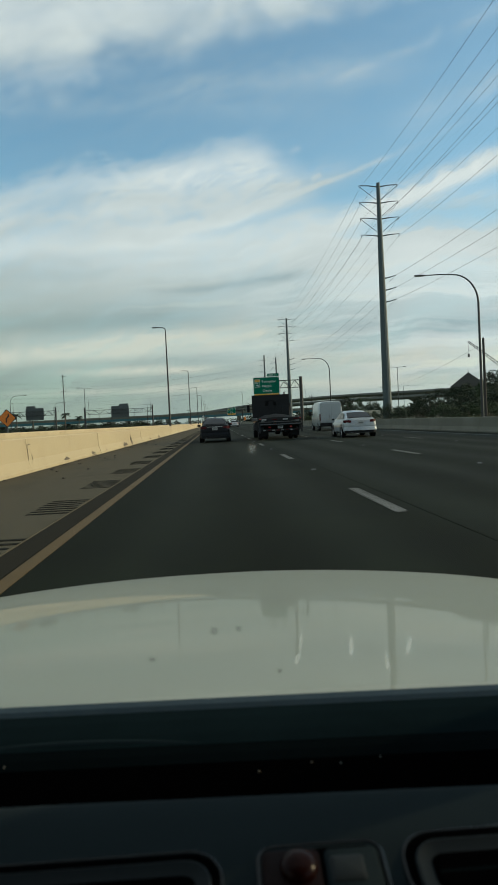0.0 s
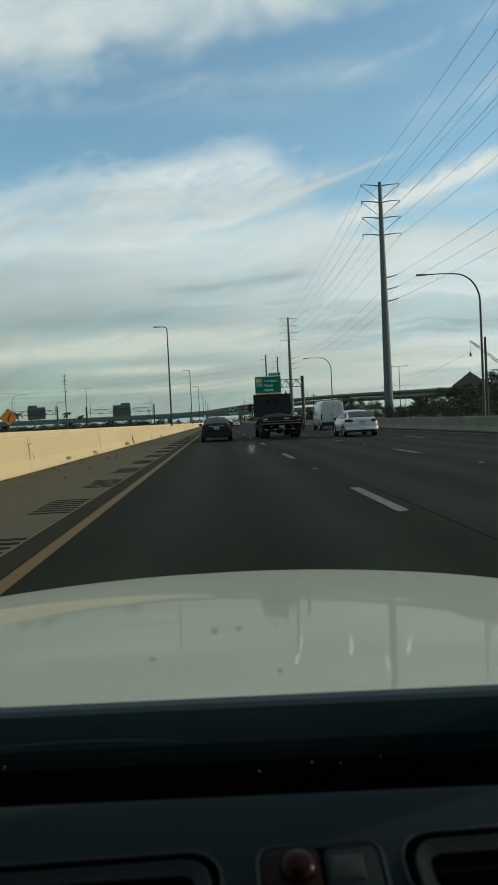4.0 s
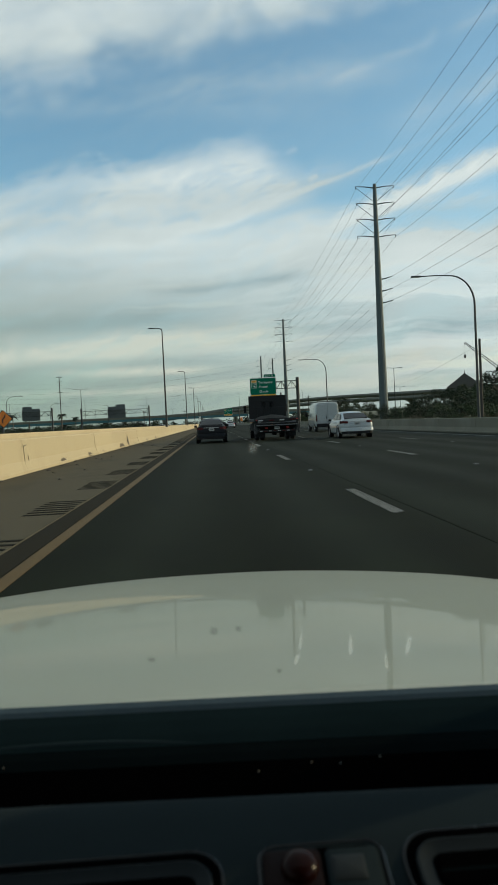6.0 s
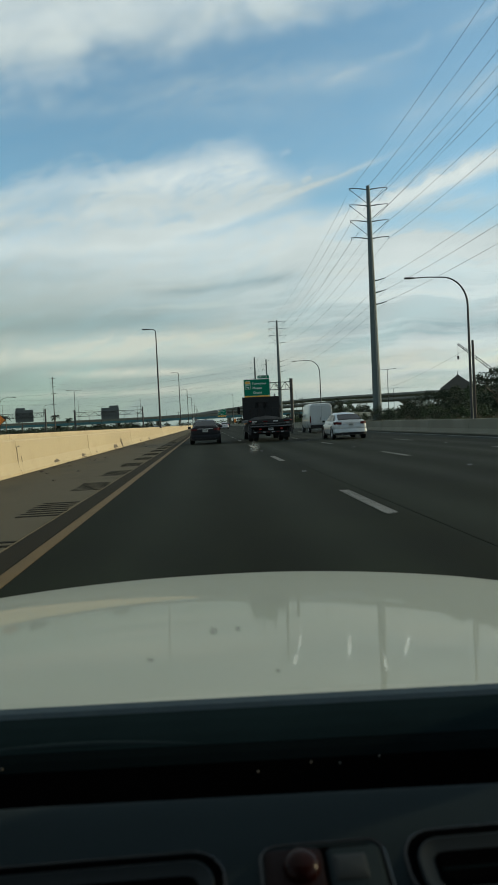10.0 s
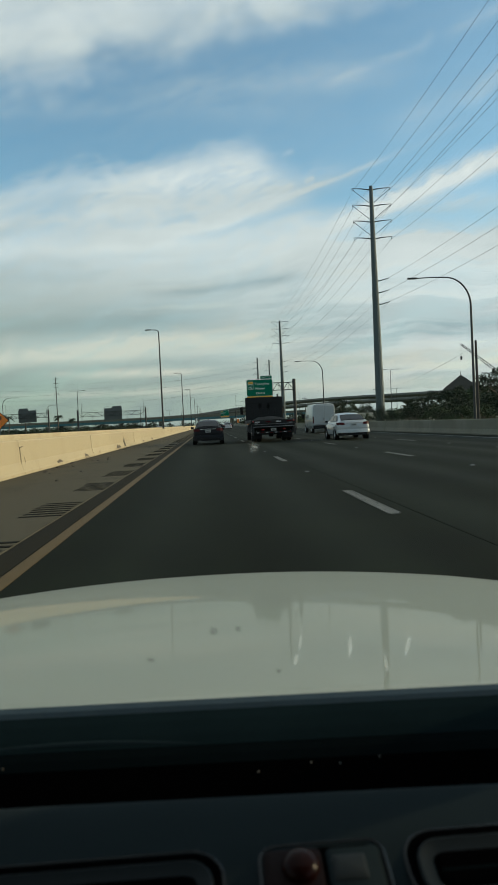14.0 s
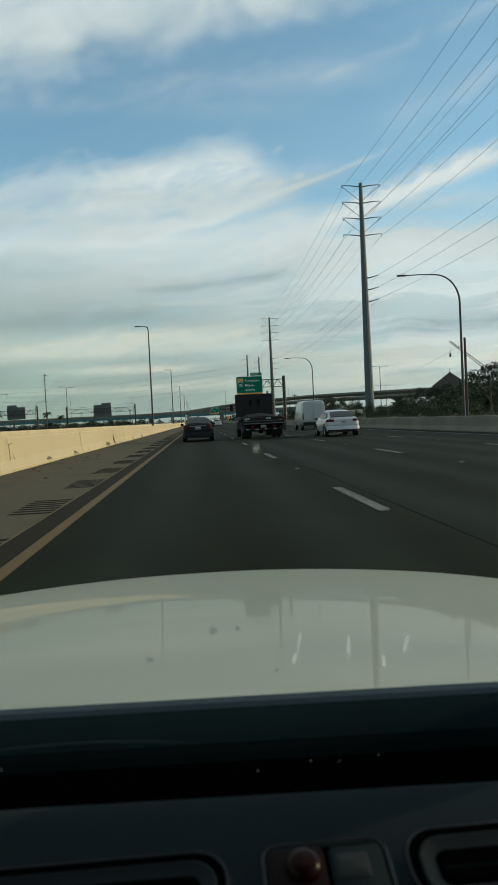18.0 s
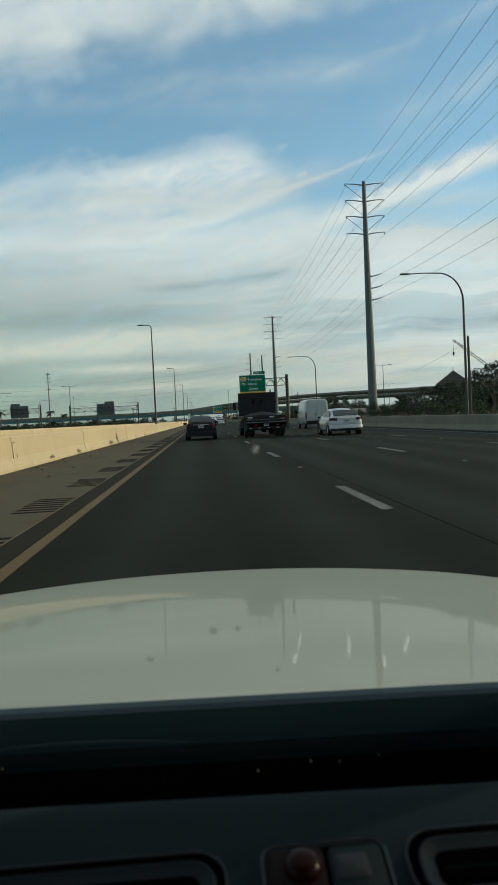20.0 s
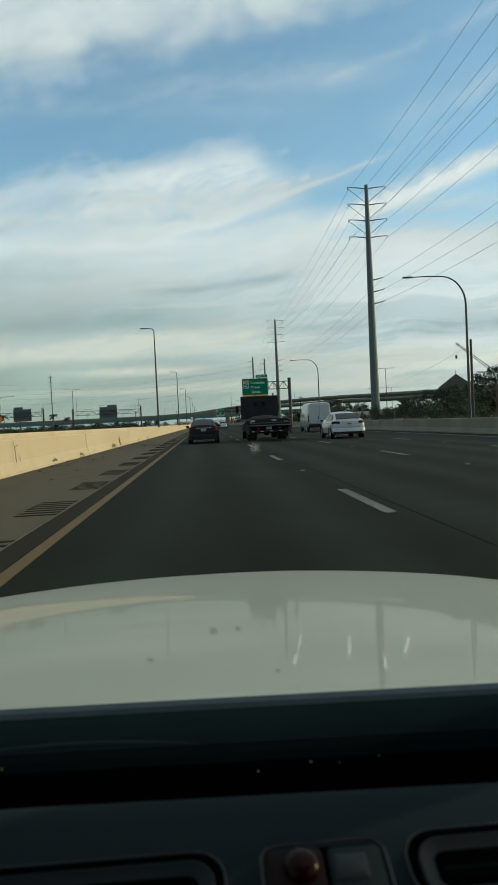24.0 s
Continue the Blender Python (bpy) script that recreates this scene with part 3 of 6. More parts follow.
# ---- street lamps ----
def median_lamp():
    lamp = thing("street_lamp", (BARRIER_L - 0.3, 87, 0.98), "tall dark tapered street lamp on the median wall", "street lamp", "lamps along the median")
    part("base_plate", Geo().box(0, 0, 0.02, 0.34, 0.34, 0.04, 0.01).tube([(0.11, 0.11, 0.04), (0.11, 0.11, 0.1)], 0.02).tube([(-0.11, 0.11, 0.04), (-0.11, 0.11, 0.1)], 0.02), POLE_DARK, lamp)
    pts = [(0, 0, 0.04), (0, 0, 4), (0, 0, 8), (0, 0, 11.5), (-0.06, 0, 11.72), (-0.25, 0, 11.86), (-0.6, 0, 11.9), (-1.0, 0, 11.9)]
    part("pole", Geo().tube(pts, [0.115, 0.10, 0.085, 0.062, 0.055, 0.05, 0.045, 0.04], 12), POLE_DARK, lamp, smooth=True)
    head = Geo().rings([[(x, y * w, 11.9 + z) for y, z in ((-0.14, -0.04), (0.14, -0.04), (0.15, 0.02), (0.08, 0.07), (-0.08, 0.07), (-0.15, 0.02))] for x, w in ((-0.85, 0.5), (-1.0, 1.0), (-1.45, 1.0), (-1.6, 0.6))])
    h = part("lamp_head", head, POLE_DARK, lamp, smooth=True)
    part("lens", Geo().box(-1.22, 0, 11.852, 0.4, 0.2, 0.015, 0.004), GLASS_LAMP, h)
    return lamp


lamp = median_lamp()
for k in (-1, 1, 2, 3, 4, 5, 6, 7):
    copy_thing(lamp, pose(BARRIER_L - 0.3, 87 + 72 * k, 0.98))


def arch_lamp(at, turn=0.0, label="tall grey street lamp with a curved arm"):
    lamp = thing("street_lamp", at, label, "street lamp", "arched lamps beside the road", turn)
    part("base_plate", Geo().box(0, 0, 0.03, 0.4, 0.4, 0.06, 0.012), POLE_GREY, lamp)
    pts = [(0, 0, 0.05), (0, 0, 5), (0, 0, 11.1)]
    pts += [(-2.3 + 2.3 * math.cos(a), 0, 11.1 + 2.6 * math.sin(a)) for a in [i * math.pi / 2 / 9 for i in range(1, 10)]]
    pts += [(-3.6, 0, 13.75), (-5.2, 0, 13.7)]
    part("pole", Geo().tube(pts, [0.14, 0.12, 0.10] + [0.09 - 0.004 * i for i in range(9)] + [0.05, 0.045], 12), POLE_GREY, lamp, smooth=True)
    h = part("lamp_head", Geo().rings([[(x, y * w, 13.7 + z) for y, z in ((-0.16, -0.05), (0.16, -0.05), (0.17, 0.02), (0.08, 0.09), (-0.08, 0.09), (-0.17, 0.02))] for x, w in ((-4.9, 0.5), (-5.1, 1.0), (-5.6, 1.0), (-5.8, 0.55))]), POLE_DARK, lamp, smooth=True)
    part("lens", Geo().box(-5.35, 0, 13.635, 0.42, 0.22, 0.015, 0.004), GLASS_LAMP, h)
    return lamp


lamp = arch_lamp((24.6, 65, -0.1))
for k in range(1, 7):
    copy_thing(lamp, pose(24.6, 65 + 86 * k, -0.1))
for x, y in ((-70, 250), (-73, 330), (-60, 420), (-85, 215), (-58, 520)):
    copy_thing(lamp, pose(x, y, -0.1, 0, 0, 180))


def twin_lamp(at):
    lamp = thing("street_lamp", at, "tall thin lamp pole with two opposite arms", "street lamp", "twin-arm lamps")
    part("pole", Geo().tube([(0, 0, 0), (0, 0, 7), (0, 0, 14)], [0.13, 0.1, 0.07], 8), POLE_GREY, lamp, smooth=True)
    for s in (-1, 1):
        a = part("arm", Geo().tube([(0, 0, 13.9), (s * 1.0, 0, 14.05), (s * 1.9, 0, 14.1)], 0.045, 6), POLE_GREY, lamp)
        part("lamp_head", Geo().box(s * 2.0, 0, 14.08, 0.8, 0.34, 0.14, 0.04), POLE_DARK, a)
    return lamp


lamp = twin_lamp((-41.0, 230, -0.1))
for x, y in ((-57, 400), (-40, 430), (-75, 470), (50.5, 195), (88, 330), (120, 420), (70, 470), (-30, 560)):
    copy_thing(lamp, pose(x, y, -0.1))


# ---- pylons and wires ----
ARMS = (47.5, 44.2, 41.0, 37.6)
LOW_ARMS = (28.9, 26.5, 24.1)


def pylon(at):
    py = thing("power_pylon", at, "tall grey tubular steel power pylon with cross arms", "pylon", "power line pylons")
    part("footing", Geo().tube([(0, 0, 0), (0, 0, 0.5)], 1.2, 16), CONCRETE_GREY, py)
    part("shaft", Geo().tube([(0, 0, 0.4), (0, 0, 16), (0, 0, 32), (0, 0, 48.0)], [0.95, 0.8, 0.6, 0.36], 12), STEEL, py)
    for z in ARMS:
        for s in (-1, 1):
            arm = part("cross_arm", Geo().tube([(s * 0.3, 0, z - 0.25), (s * 2.0, 0, z), (s * 3.95, 0, z + 0.1)], [0.13, 0.10, 0.06], 6), STEEL, py)
            part("insulator", Geo().tube([(s * 3.9, 0, z + 0.05), (s * 3.85, 0, z - 0.45)], 0.06, 6), POLE_DARK, arm)
            if z > 38:
                part("brace", Geo().tube([(s * 3.85, 0, z - 0.1), (s * 0.45, 0, z - 2.9)], 0.055, 5), STEEL, arm)
    for z in LOW_ARMS:
        arm = part("side_arm", Geo().tube([(0.5, 0, z - 0.1), (1.4, 0, z + 0.05), (2.5, 0, z + 0.35)], [0.16, 0.12, 0.08], 6), STEEL, py)
        part("insulator", Geo().tube([(2.3, 0, z + 0.3), (2.9, 0, z + 0.45)], 0.08, 6), POLE_DARK, arm)
    return py


PX = 35.2
PYLONS = (145.0, -23.0, 333.0, 470.0)
tower = pylon((PX, PYLONS[0], -0.1))
for y in PYLONS[1:3]:
    copy_thing(tower, pose(PX, y, -0.1))
POLE_A, POLE_B = (31.0, 430.0), (38.5, 436.0)


def tall_pole(at, high):
    p = thing("power_pole", at, "tall grey concrete power pole with short side arms", "pylon", "poles at the line crossing")
    part("shaft", Geo().tube([(0, 0, 0), (0, 0, high * 0.5), (0, 0, high)], [0.75, 0.6, 0.38], 10), STEEL, p)
    for k, z in enumerate((high - 3, high - 6.5, high - 10, high - 15, high - 19)):
        arm = part("side_arm", Geo().tube([(-0.3, 0, z), (-1.4, 0, z + 0.3), (-2.6, 0, z + 0.5)], [0.14, 0.1, 0.06], 6), STEEL, p)
        part("insulator", Geo().tube([(-2.6, 0, z + 0.5), (-2.6, 0, z - 0.5)], 0.1, 6), POLE_DARK, arm)
    return p


tall_pole((*POLE_A, -0.1), 40.0)
tall_pole((*POLE_B, -0.1), 39.0)
tall_pole((33.0, 520.0, -0.1), 31.0)


def wire(p, q, sag, r=0.021):
    p, q = Vector(p), Vector(q)
    pts = [p.lerp(q, i / 24) - Vector((0, 0, 4 * sag * (i / 24) * (1 - i / 24))) for i in range(25)]
    return Geo().tube(pts, r, 5)


line = thing("power_line", (0, 0, 0), "thin dark overhead power wires sagging between pylons", "wires")
spans = [(PYLONS[1], PYLONS[0]), (PYLONS[0], PYLONS[2])]
for a, b in spans:
    for z in ARMS:
        for s in (-1, 1):
            part("wire", wire((PX + s * 3.75, a, z - 0.45), (PX + s * 3.75, b, z - 0.45), 3.0), WIRE, line)
    for z in LOW_ARMS:
        part("wire", wire((PX + 2.9, a, z + 0.4), (PX + 2.9, b, z + 0.4), 2.5), WIRE, line)
for k in range(5):
    part("wire", wire((PX + (-3.75 if k % 2 else 3.75), PYLONS[2], ARMS[k % 4] - 1), (POLE_A[0] - 2.6, POLE_A[1], 36.5 - 3.5 * k), 2.5), WIRE, line)
    part("wire", wire((POLE_A[0] - 2.6, POLE_A[1], 36.5 - 3.5 * k), (-150, 470, 33.0 - 3.0 * k), 4.0), WIRE, line)
    part("wire", wire((POLE_B[0] - 2.6, POLE_B[1], 35.5 - 3.5 * k), (-160, 520, 28.0 - 3.0 * k), 4.0), WIRE, line)


def wood_pole(at, high, label="brown wooden utility pole with a cross arm"):
    p = thing("utility_pole", at, label, "utility pole", "wooden utility poles")
    part("shaft", Geo().tube([(0, 0, 0), (0, 0, high)], [0.2, 0.13], 8), WOOD_POLE, p)
    a = part("cross_arm", Geo().box(0, 0.16, high - 0.8, 2.4, 0.12, 0.14, 0.02), WOOD_POLE, p)
    for x in (-1.05, -0.4, 0.4, 1.05):
        part("insulator", Geo().lathe([(0.05, 0), (0.08, 0.08), (0.05, 0.18), (0.0, 0.2)], 8, "z", (x, 0.16, high - 0.73)), POLE_DARK, a)
    return p


bare = thing("utility_pole", (27.6, 72.0, -0.1), "bare wooden utility pole behind the roadside barrier", "utility pole", "wooden utility poles")
part("shaft", Geo().tube([(0, 0, 0), (0, 0, 4.2), (0, 0, 8.5)], [0.16, 0.135, 0.115], 10), WOOD_POLE, bare, smooth=True)
part("cap", Geo().tube([(0, 0, 8.5), (0, 0, 8.56)], [0.12, 0.08], 10), STEEL, bare)
tall = wood_pole((-62, 300, -0.1), 24.0, "tall wooden utility pole with several cross arms")
for z in (21.4, 19.8, 17.0):
    a = part("cross_arm", Geo().box(0, 0.16, z, 2.0, 0.14, 0.16, 0.02), WOOD_POLE, tall)
    part("insulator", Geo().tube([(0.85, 0.16, z), (0.85, 0.16, z + 0.35)], 0.07, 6).tube([(-0.85, 0.16, z), (-0.85, 0.16, z + 0.35)], 0.07, 6), POLE_DARK, a)
p = wood_pole((62, 260, -0.1), 12.0)
for x, y in ((45, 330), (120, 240), (-120, 420), (-45, 480), (-20, 540)):
    copy_thing(p, pose(x, y, -0.1))
line2 = thing("telephone_line", (0, 0, 0), "single thin wire hanging between wooden poles", "wires")
part("wire", wire((27.6, 72, 7.9), (62, 260, 11.4), 1.4, 0.013), WIRE, line2)
part("wire", wire((62, 260, 11.4), (120, 240, 11.4), 0.8, 0.013), WIRE, line2)


# ---- signs ----
def letters(text, size, material, parent, at, label="", centre=False, wide=1.0):
    """Flat lettering that faces back along the road."""
    curve = bpy.data.curves.new("lettering", "FONT")
    curve.body, curve.size, curve.extrude = text, size, 0.008
    curve.space_character = 1.14
    curve.align_x = "CENTER" if centre else "LEFT"
    tmp = bpy.data.objects.new("lettering", curve)
    scene.collection.objects.link(tmp)
    me = bpy.data.meshes.new_from_object(tmp.evaluated_get(bpy.context.evaluated_depsgraph_get()))
    bpy.data.objects.remove(tmp)
    me.transform(Matrix.Diagonal((wide, 1, 1, 1)))
    me.transform(pose(*at, 90, 0, 0))
    me.materials.clear()
    me.materials.append(material)
    ob = new("lettering", me)
    ob.parent = parent
    if label:
        ob["label"] = label
    return ob


def rounded(w, h, r, n=5):
    pts = []
    for cx, cz, a0 in ((w / 2 - r, h / 2 - r, 0), (-w / 2 + r, h / 2 - r, 90), (-w / 2 + r, -h / 2 + r, 180), (w / 2 - r, -h / 2 + r, 270)):
        pts += [(cx + r * math.cos(radians(a0 + 90 * i / n)), cz + r * math.sin(radians(a0 + 90 * i / n))) for i in range(n + 1)]
    return pts


def truss(x0, x1, z0, z1, y0, y1, panels):
    g = Geo()
    for y in (y0, y1):
        for z in (z0, z1):
            g.tube([(x0, y, z), (x1, y, z)], 0.07, 6)
    for i in range(panels):
        a, b = x0 + (x1 - x0) * i / panels, x0 + (x1 - x0) * (i + 1) / panels
        for y in (y0, y1):
            g.tube([(a, y, z0 if i % 2 else z1), (b, y, z1 if i % 2 else z0)], 0.045, 5)
        g.tube([(b, y0, z0), (b, y1, z0)], 0.04, 5).tube([(b, y0, z1), (b, y1, z1)], 0.04, 5).tube([(b, y0, z0), (b, y0, z1)], 0.04, 5)
    return g


def exit_sign(y, arrow):
    """An overhead exit sign on a one-legged truss."""
    s = thing("overhead_sign", (11.4, y, 0), "green overhead motorway exit sign on a steel cantilever truss", "road sign", "overhead exit signs")
    part("post", Geo().tube([(7.6, 0.9, -0.1), (7.6, 0.9, 10.3)], 0.36, 14), POLE_DARK, s, "dark round sign post", smooth=True)
    part("footing", Geo().tube([(7.6, 0.9, -0.12), (7.6, 0.9, 0.5)], 0.7, 14), CONCRETE_GREY, s)
    part("truss", truss(-2.6, 7.4, 8.0, 9.6, 0.45, 1.35, 9), POLE_DARK, s)
    zc = 8.2
    back = part("panel", Geo().prism([(x, z + zc) for x, z in rounded(5.7, 4.5, 0.3)], "y", 0.0, 0.06), SIGN_WHITE, s, "white-edged sign panel")
    part("green_field", Geo().prism([(x, z + zc + 0.42) for x, z in rounded(5.56, 3.52, 0.24)], "y", -0.012, 0.0), SIGN_GREEN, back)
    part("yellow_band", Geo().prism([(x, z + zc - 1.78) for x, z in rounded(5.56, 0.84, 0.2)], "y", -0.012, 0.0), SIGN_YELLOW, back, "yellow exit only band")
    tab = part("exit_tab", Geo().prism([(x + 1.5, z + zc + 2.66) for x, z in rounded(2.6, 0.72, 0.12)], "y", 0.0, 0.05), SIGN_WHITE, s)
    part("tab_field", Geo().prism([(x + 1.5, z + zc + 2.66) for x, z in rounded(2.5, 0.62, 0.1)], "y", -0.012, 0.0), SIGN_GREEN, tab)
    letters("EXIT 77", 0.46, SIGN_WHITE, tab, (0.55, -0.02, zc + 2.5))
    for k, word in enumerate(("Turnpike", "Miami", "Ocala")):
        letters(word, 0.70, SIGN_WHITE, back, (-1.05 + 0.1 * k, -0.02, zc + 1.05 - 0.98 * k), wide=1.08)
    letters("EXIT", 0.55, SIGN_BLACK, back, (-1.75, -0.02, zc - 1.96))
    letters("ONLY", 0.55, SIGN_BLACK, back, (0.6, -0.02, zc - 1.96))
    if arrow == "down":
        pts = [(-0.12, 0.3), (0.12, 0.3), (0.12, -0.02), (0.34, -0.02), (0, -0.32), (-0.34, -0.02), (-0.12, -0.02)]
    else:
        pts = [(-0.3, -0.2), (-0.16, -0.32), (0.12, -0.02), (0.24, -0.14), (0.3, 0.3), (-0.14, 0.24), (-0.02, 0.12)]
    part("arrow", Geo().prism([(x - 0.1, z + zc - 1.77) for x, z in pts], "y", -0.024, -0.013), SIGN_BLACK, back)
    shield = part("toll_shield", Geo().prism([(x - 1.95, z + zc + 0.95) for x, z in rounded(1.15, 1.7, 0.08)], "y", -0.02, -0.012), SIGN_WHITE, back)
    part("shield_field", Geo().prism([(x - 1.95, z + zc + 0.68) for x, z in rounded(1.05, 1.08, 0.06)], "y", -0.028, -0.02), SIGN_GREEN, shield)
    part("toll_band", Geo().prism([(x - 1.95, z + zc + 1.52) for x, z in rounded(1.05, 0.48, 0.06)], "y", -0.028, -0.02), SIGN_YELLOW, shield)
    letters("TOLL", 0.36, SIGN_BLACK, shield, (-1.95, -0.036, zc + 1.4), centre=True)
    for k, word in enumerate(("FLORIDA'S", "TURNPIKE")):
        letters(word, 0.19, SIGN_WHITE, shield, (-1.95, -0.036, zc + 1.03 - 0.2 * k), centre=True)
    pen = [(-0.32, 0.12), (0.1, 0.12), (0.2, 0.0), (0.3, -0.3), (0.22, -0.36), (0.08, -0.1), (-0.1, 0.0), (-0.32, 0.03)]
    part("state_shape", Geo().prism([(x - 1.95, z + zc + 0.5) for x, z in pen], "y", -0.036, -0.028), SIGN_WHITE, shield)
    for x in (-2.2, -0.6, 1.0, 2.4):
        part("bracket", Geo().box(x, 0.24, zc + 0.6, 0.1, 0.4, 3.6, 0.01), STEEL, s)
    return s


exit_sign(155.0, "down")
exit_sign(493.0, "up")


def speed_sign(at):
    s = thing("speed_limit_sign", at, "white speed limit 60 sign on a post", "road sign", "speed limit signs")
    part("post", Geo().box(0, 0.05, 2.2, 0.09, 0.06, 4.4, 0.01), STEEL, s)
    b = part("panel", Geo().prism([(x, z + 3.9) for x, z in rounded(1.0, 1.3, 0.08)], "y", 0.0, 0.01), SIGN_BLACK, s)
    part("face", Geo().prism([(x, z + 3.9) for x, z in rounded(0.94, 1.24, 0.06)], "y", -0.01, 0.0), SIGN_WHITE, b)
    letters("SPEED", 0.27, SIGN_BLACK, b, (0, -0.018, 4.22), centre=True)
    letters("LIMIT", 0.27, SIGN_BLACK, b, (0, -0.018, 3.95), centre=True)
    letters("60", 0.6, SIGN_BLACK, b, (0, -0.018, 3.4), centre=True)
    return s


sp = speed_sign((BARRIER_L - 0.3, 328, 0.0))
copy_thing(sp, pose(17.0, 325, -0.1))


def diamond(at):
    s = thing("warning_sign", at, "orange diamond work zone sign with a black lane symbol", "road sign")
    part("post", Geo().box(0, 0.05, 1.3, 0.1, 0.07, 2.6, 0.01), STEEL, s)
    p = part("panel", Geo().prism([(0, 1.75), (0.86, 2.6), (0, 3.45), (-0.86, 2.6)], "y", 0.0, 0.02), SIGN_BLACK, s)
    part("face", Geo().prism([(0, 1.82), (0.79, 2.6), (0, 3.38), (-0.79, 2.6)], "y", -0.012, 0.0), SIGN_ORANGE, p)
    part("symbol", Geo().prism([(-0.12, 2.2), (0.0, 2.2), (0.0, 2.55), (0.2, 2.75), (0.2, 3.0), (0.08, 3.0), (0.08, 2.8), (-0.12, 2.6)], "y", -0.024, -0.012), SIGN_BLACK, p)


diamond((-19.4, 68.0, -0.1))
s = thing("exit_speed_sign", (18.9, 458, -0.1), "orange exit speed sign with a curved arrow", "road sign")
part("post", Geo().box(0, 0.05, 1.6, 0.1, 0.07, 3.2, 0.01), STEEL, s)
b = part("panel", Geo().prism([(x, z + 3.0) for x, z in rounded(1.3, 2.4, 0.1)], "y", 0.0, 0.02), SIGN_ORANGE, s)
letters("EXIT", 0.4, SIGN_BLACK, b, (0, -0.02, 3.7), centre=True)
letters("30", 0.6, SIGN_BLACK, b, (0, -0.02, 2.0), centre=True)
part("arrow", Geo().prism([(-0.25, 2.6), (-0.1, 2.6), (-0.1, 3.0), (0.12, 3.0), (0.12, 2.85), (0.38, 3.1), (0.12, 3.35), (0.12, 3.2), (-0.25, 3.2)], "y", -0.02, -0.005), SIGN_BLACK, b)


def gantry(x0, x1, y, signs, label):
    s = thing("sign_gantry", (0, y, 0), label, "sign gantry", "gantries over the opposite road")
    for x in (x0, x1):
        part("post", Geo().tube([(x, 0, -0.1), (x, 0, 9.6)], 0.3, 10), POLE_DARK, s, smooth=True)
    part("truss", truss(x0, x1, 6.8, 8.4, -0.6, 0.6, 14), POLE_DARK, s)
    for a, b, lo, hi in signs:
        p = part("sign_panel", Geo().prism([((a + b) / 2 + u, (lo + hi) / 2 + v) for u, v in rounded(b - a, hi - lo, 0.3)], "y", 0.8, 0.86), SIGN_BACK, s, "dark back of a sign")
        for k in range(4):
            part("stiffener", Geo().box(a + (b - a) * (k + 0.5) / 4, 0.74, (lo + hi) / 2, 0.1, 0.1, hi - lo - 0.2, 0.01), STEEL, p)
    return s


gantry(-52, -25.0, 290, [(-41.5, -34.5, 5.2, 9.8), (-38.4, -34.6, 9.8, 10.6)], "steel truss gantry with dark sign backs")
gantry(-76, -58.0, 265, [(-69, -62.5, 5.2, 9.6), (-68.8, -65.4, 9.6, 10.4)], "steel truss gantry holding a dark sign back")


# ---- bridges ----
bridge = thing("overpass", (0, 505, 0), "concrete road overpass with teal steel girders", "bridge")
part("deck", Geo().box(-60, 9, 7.0, 320, 18, 0.5), CONCRETE_GREY, bridge)
for y in (0.3, 4.5, 9.0, 13.5, 17.7):
    part("girder", Geo().box(-60, y, 6.0, 320, 0.5, 1.5, 0.05), TEAL, bridge, "teal painted steel girder")
for y in (0.1, 17.9):
    part("parapet", Geo().box(-60, y, 7.85, 320, 0.35, 1.2, 0.06), CONCRETE_GREY, bridge, "pale concrete parapet")
for x in (-190, -150, -105, -62, -34, -6.9, 17.5, 42, 75):
    pier = part("pier", Geo().box(x, 9, 2.3, 1.4, 17, 4.8, 0.2), CONCRETE_GREY, bridge)
    part("cap", Geo().box(x, 9, 4.95, 2.0, 18.2, 0.7, 0.1), CONCRETE_GREY, pier)
for x in (-88, -45, 20, 65, -140):
    mast = thing("bridge_lamp", (x, 507, 8.4), "thin light mast standing on the overpass", "street lamp", "masts on the overpass")
    part("pole", Geo().tube([(0, 0, 0), (0, 0, 13)], [0.14, 0.07], 8), POLE_GREY, mast)
    part("lamp_head", Geo().box(-0.4, 0, 13.0, 1.0, 0.3, 0.14, 0.04), POLE_DARK, mast)


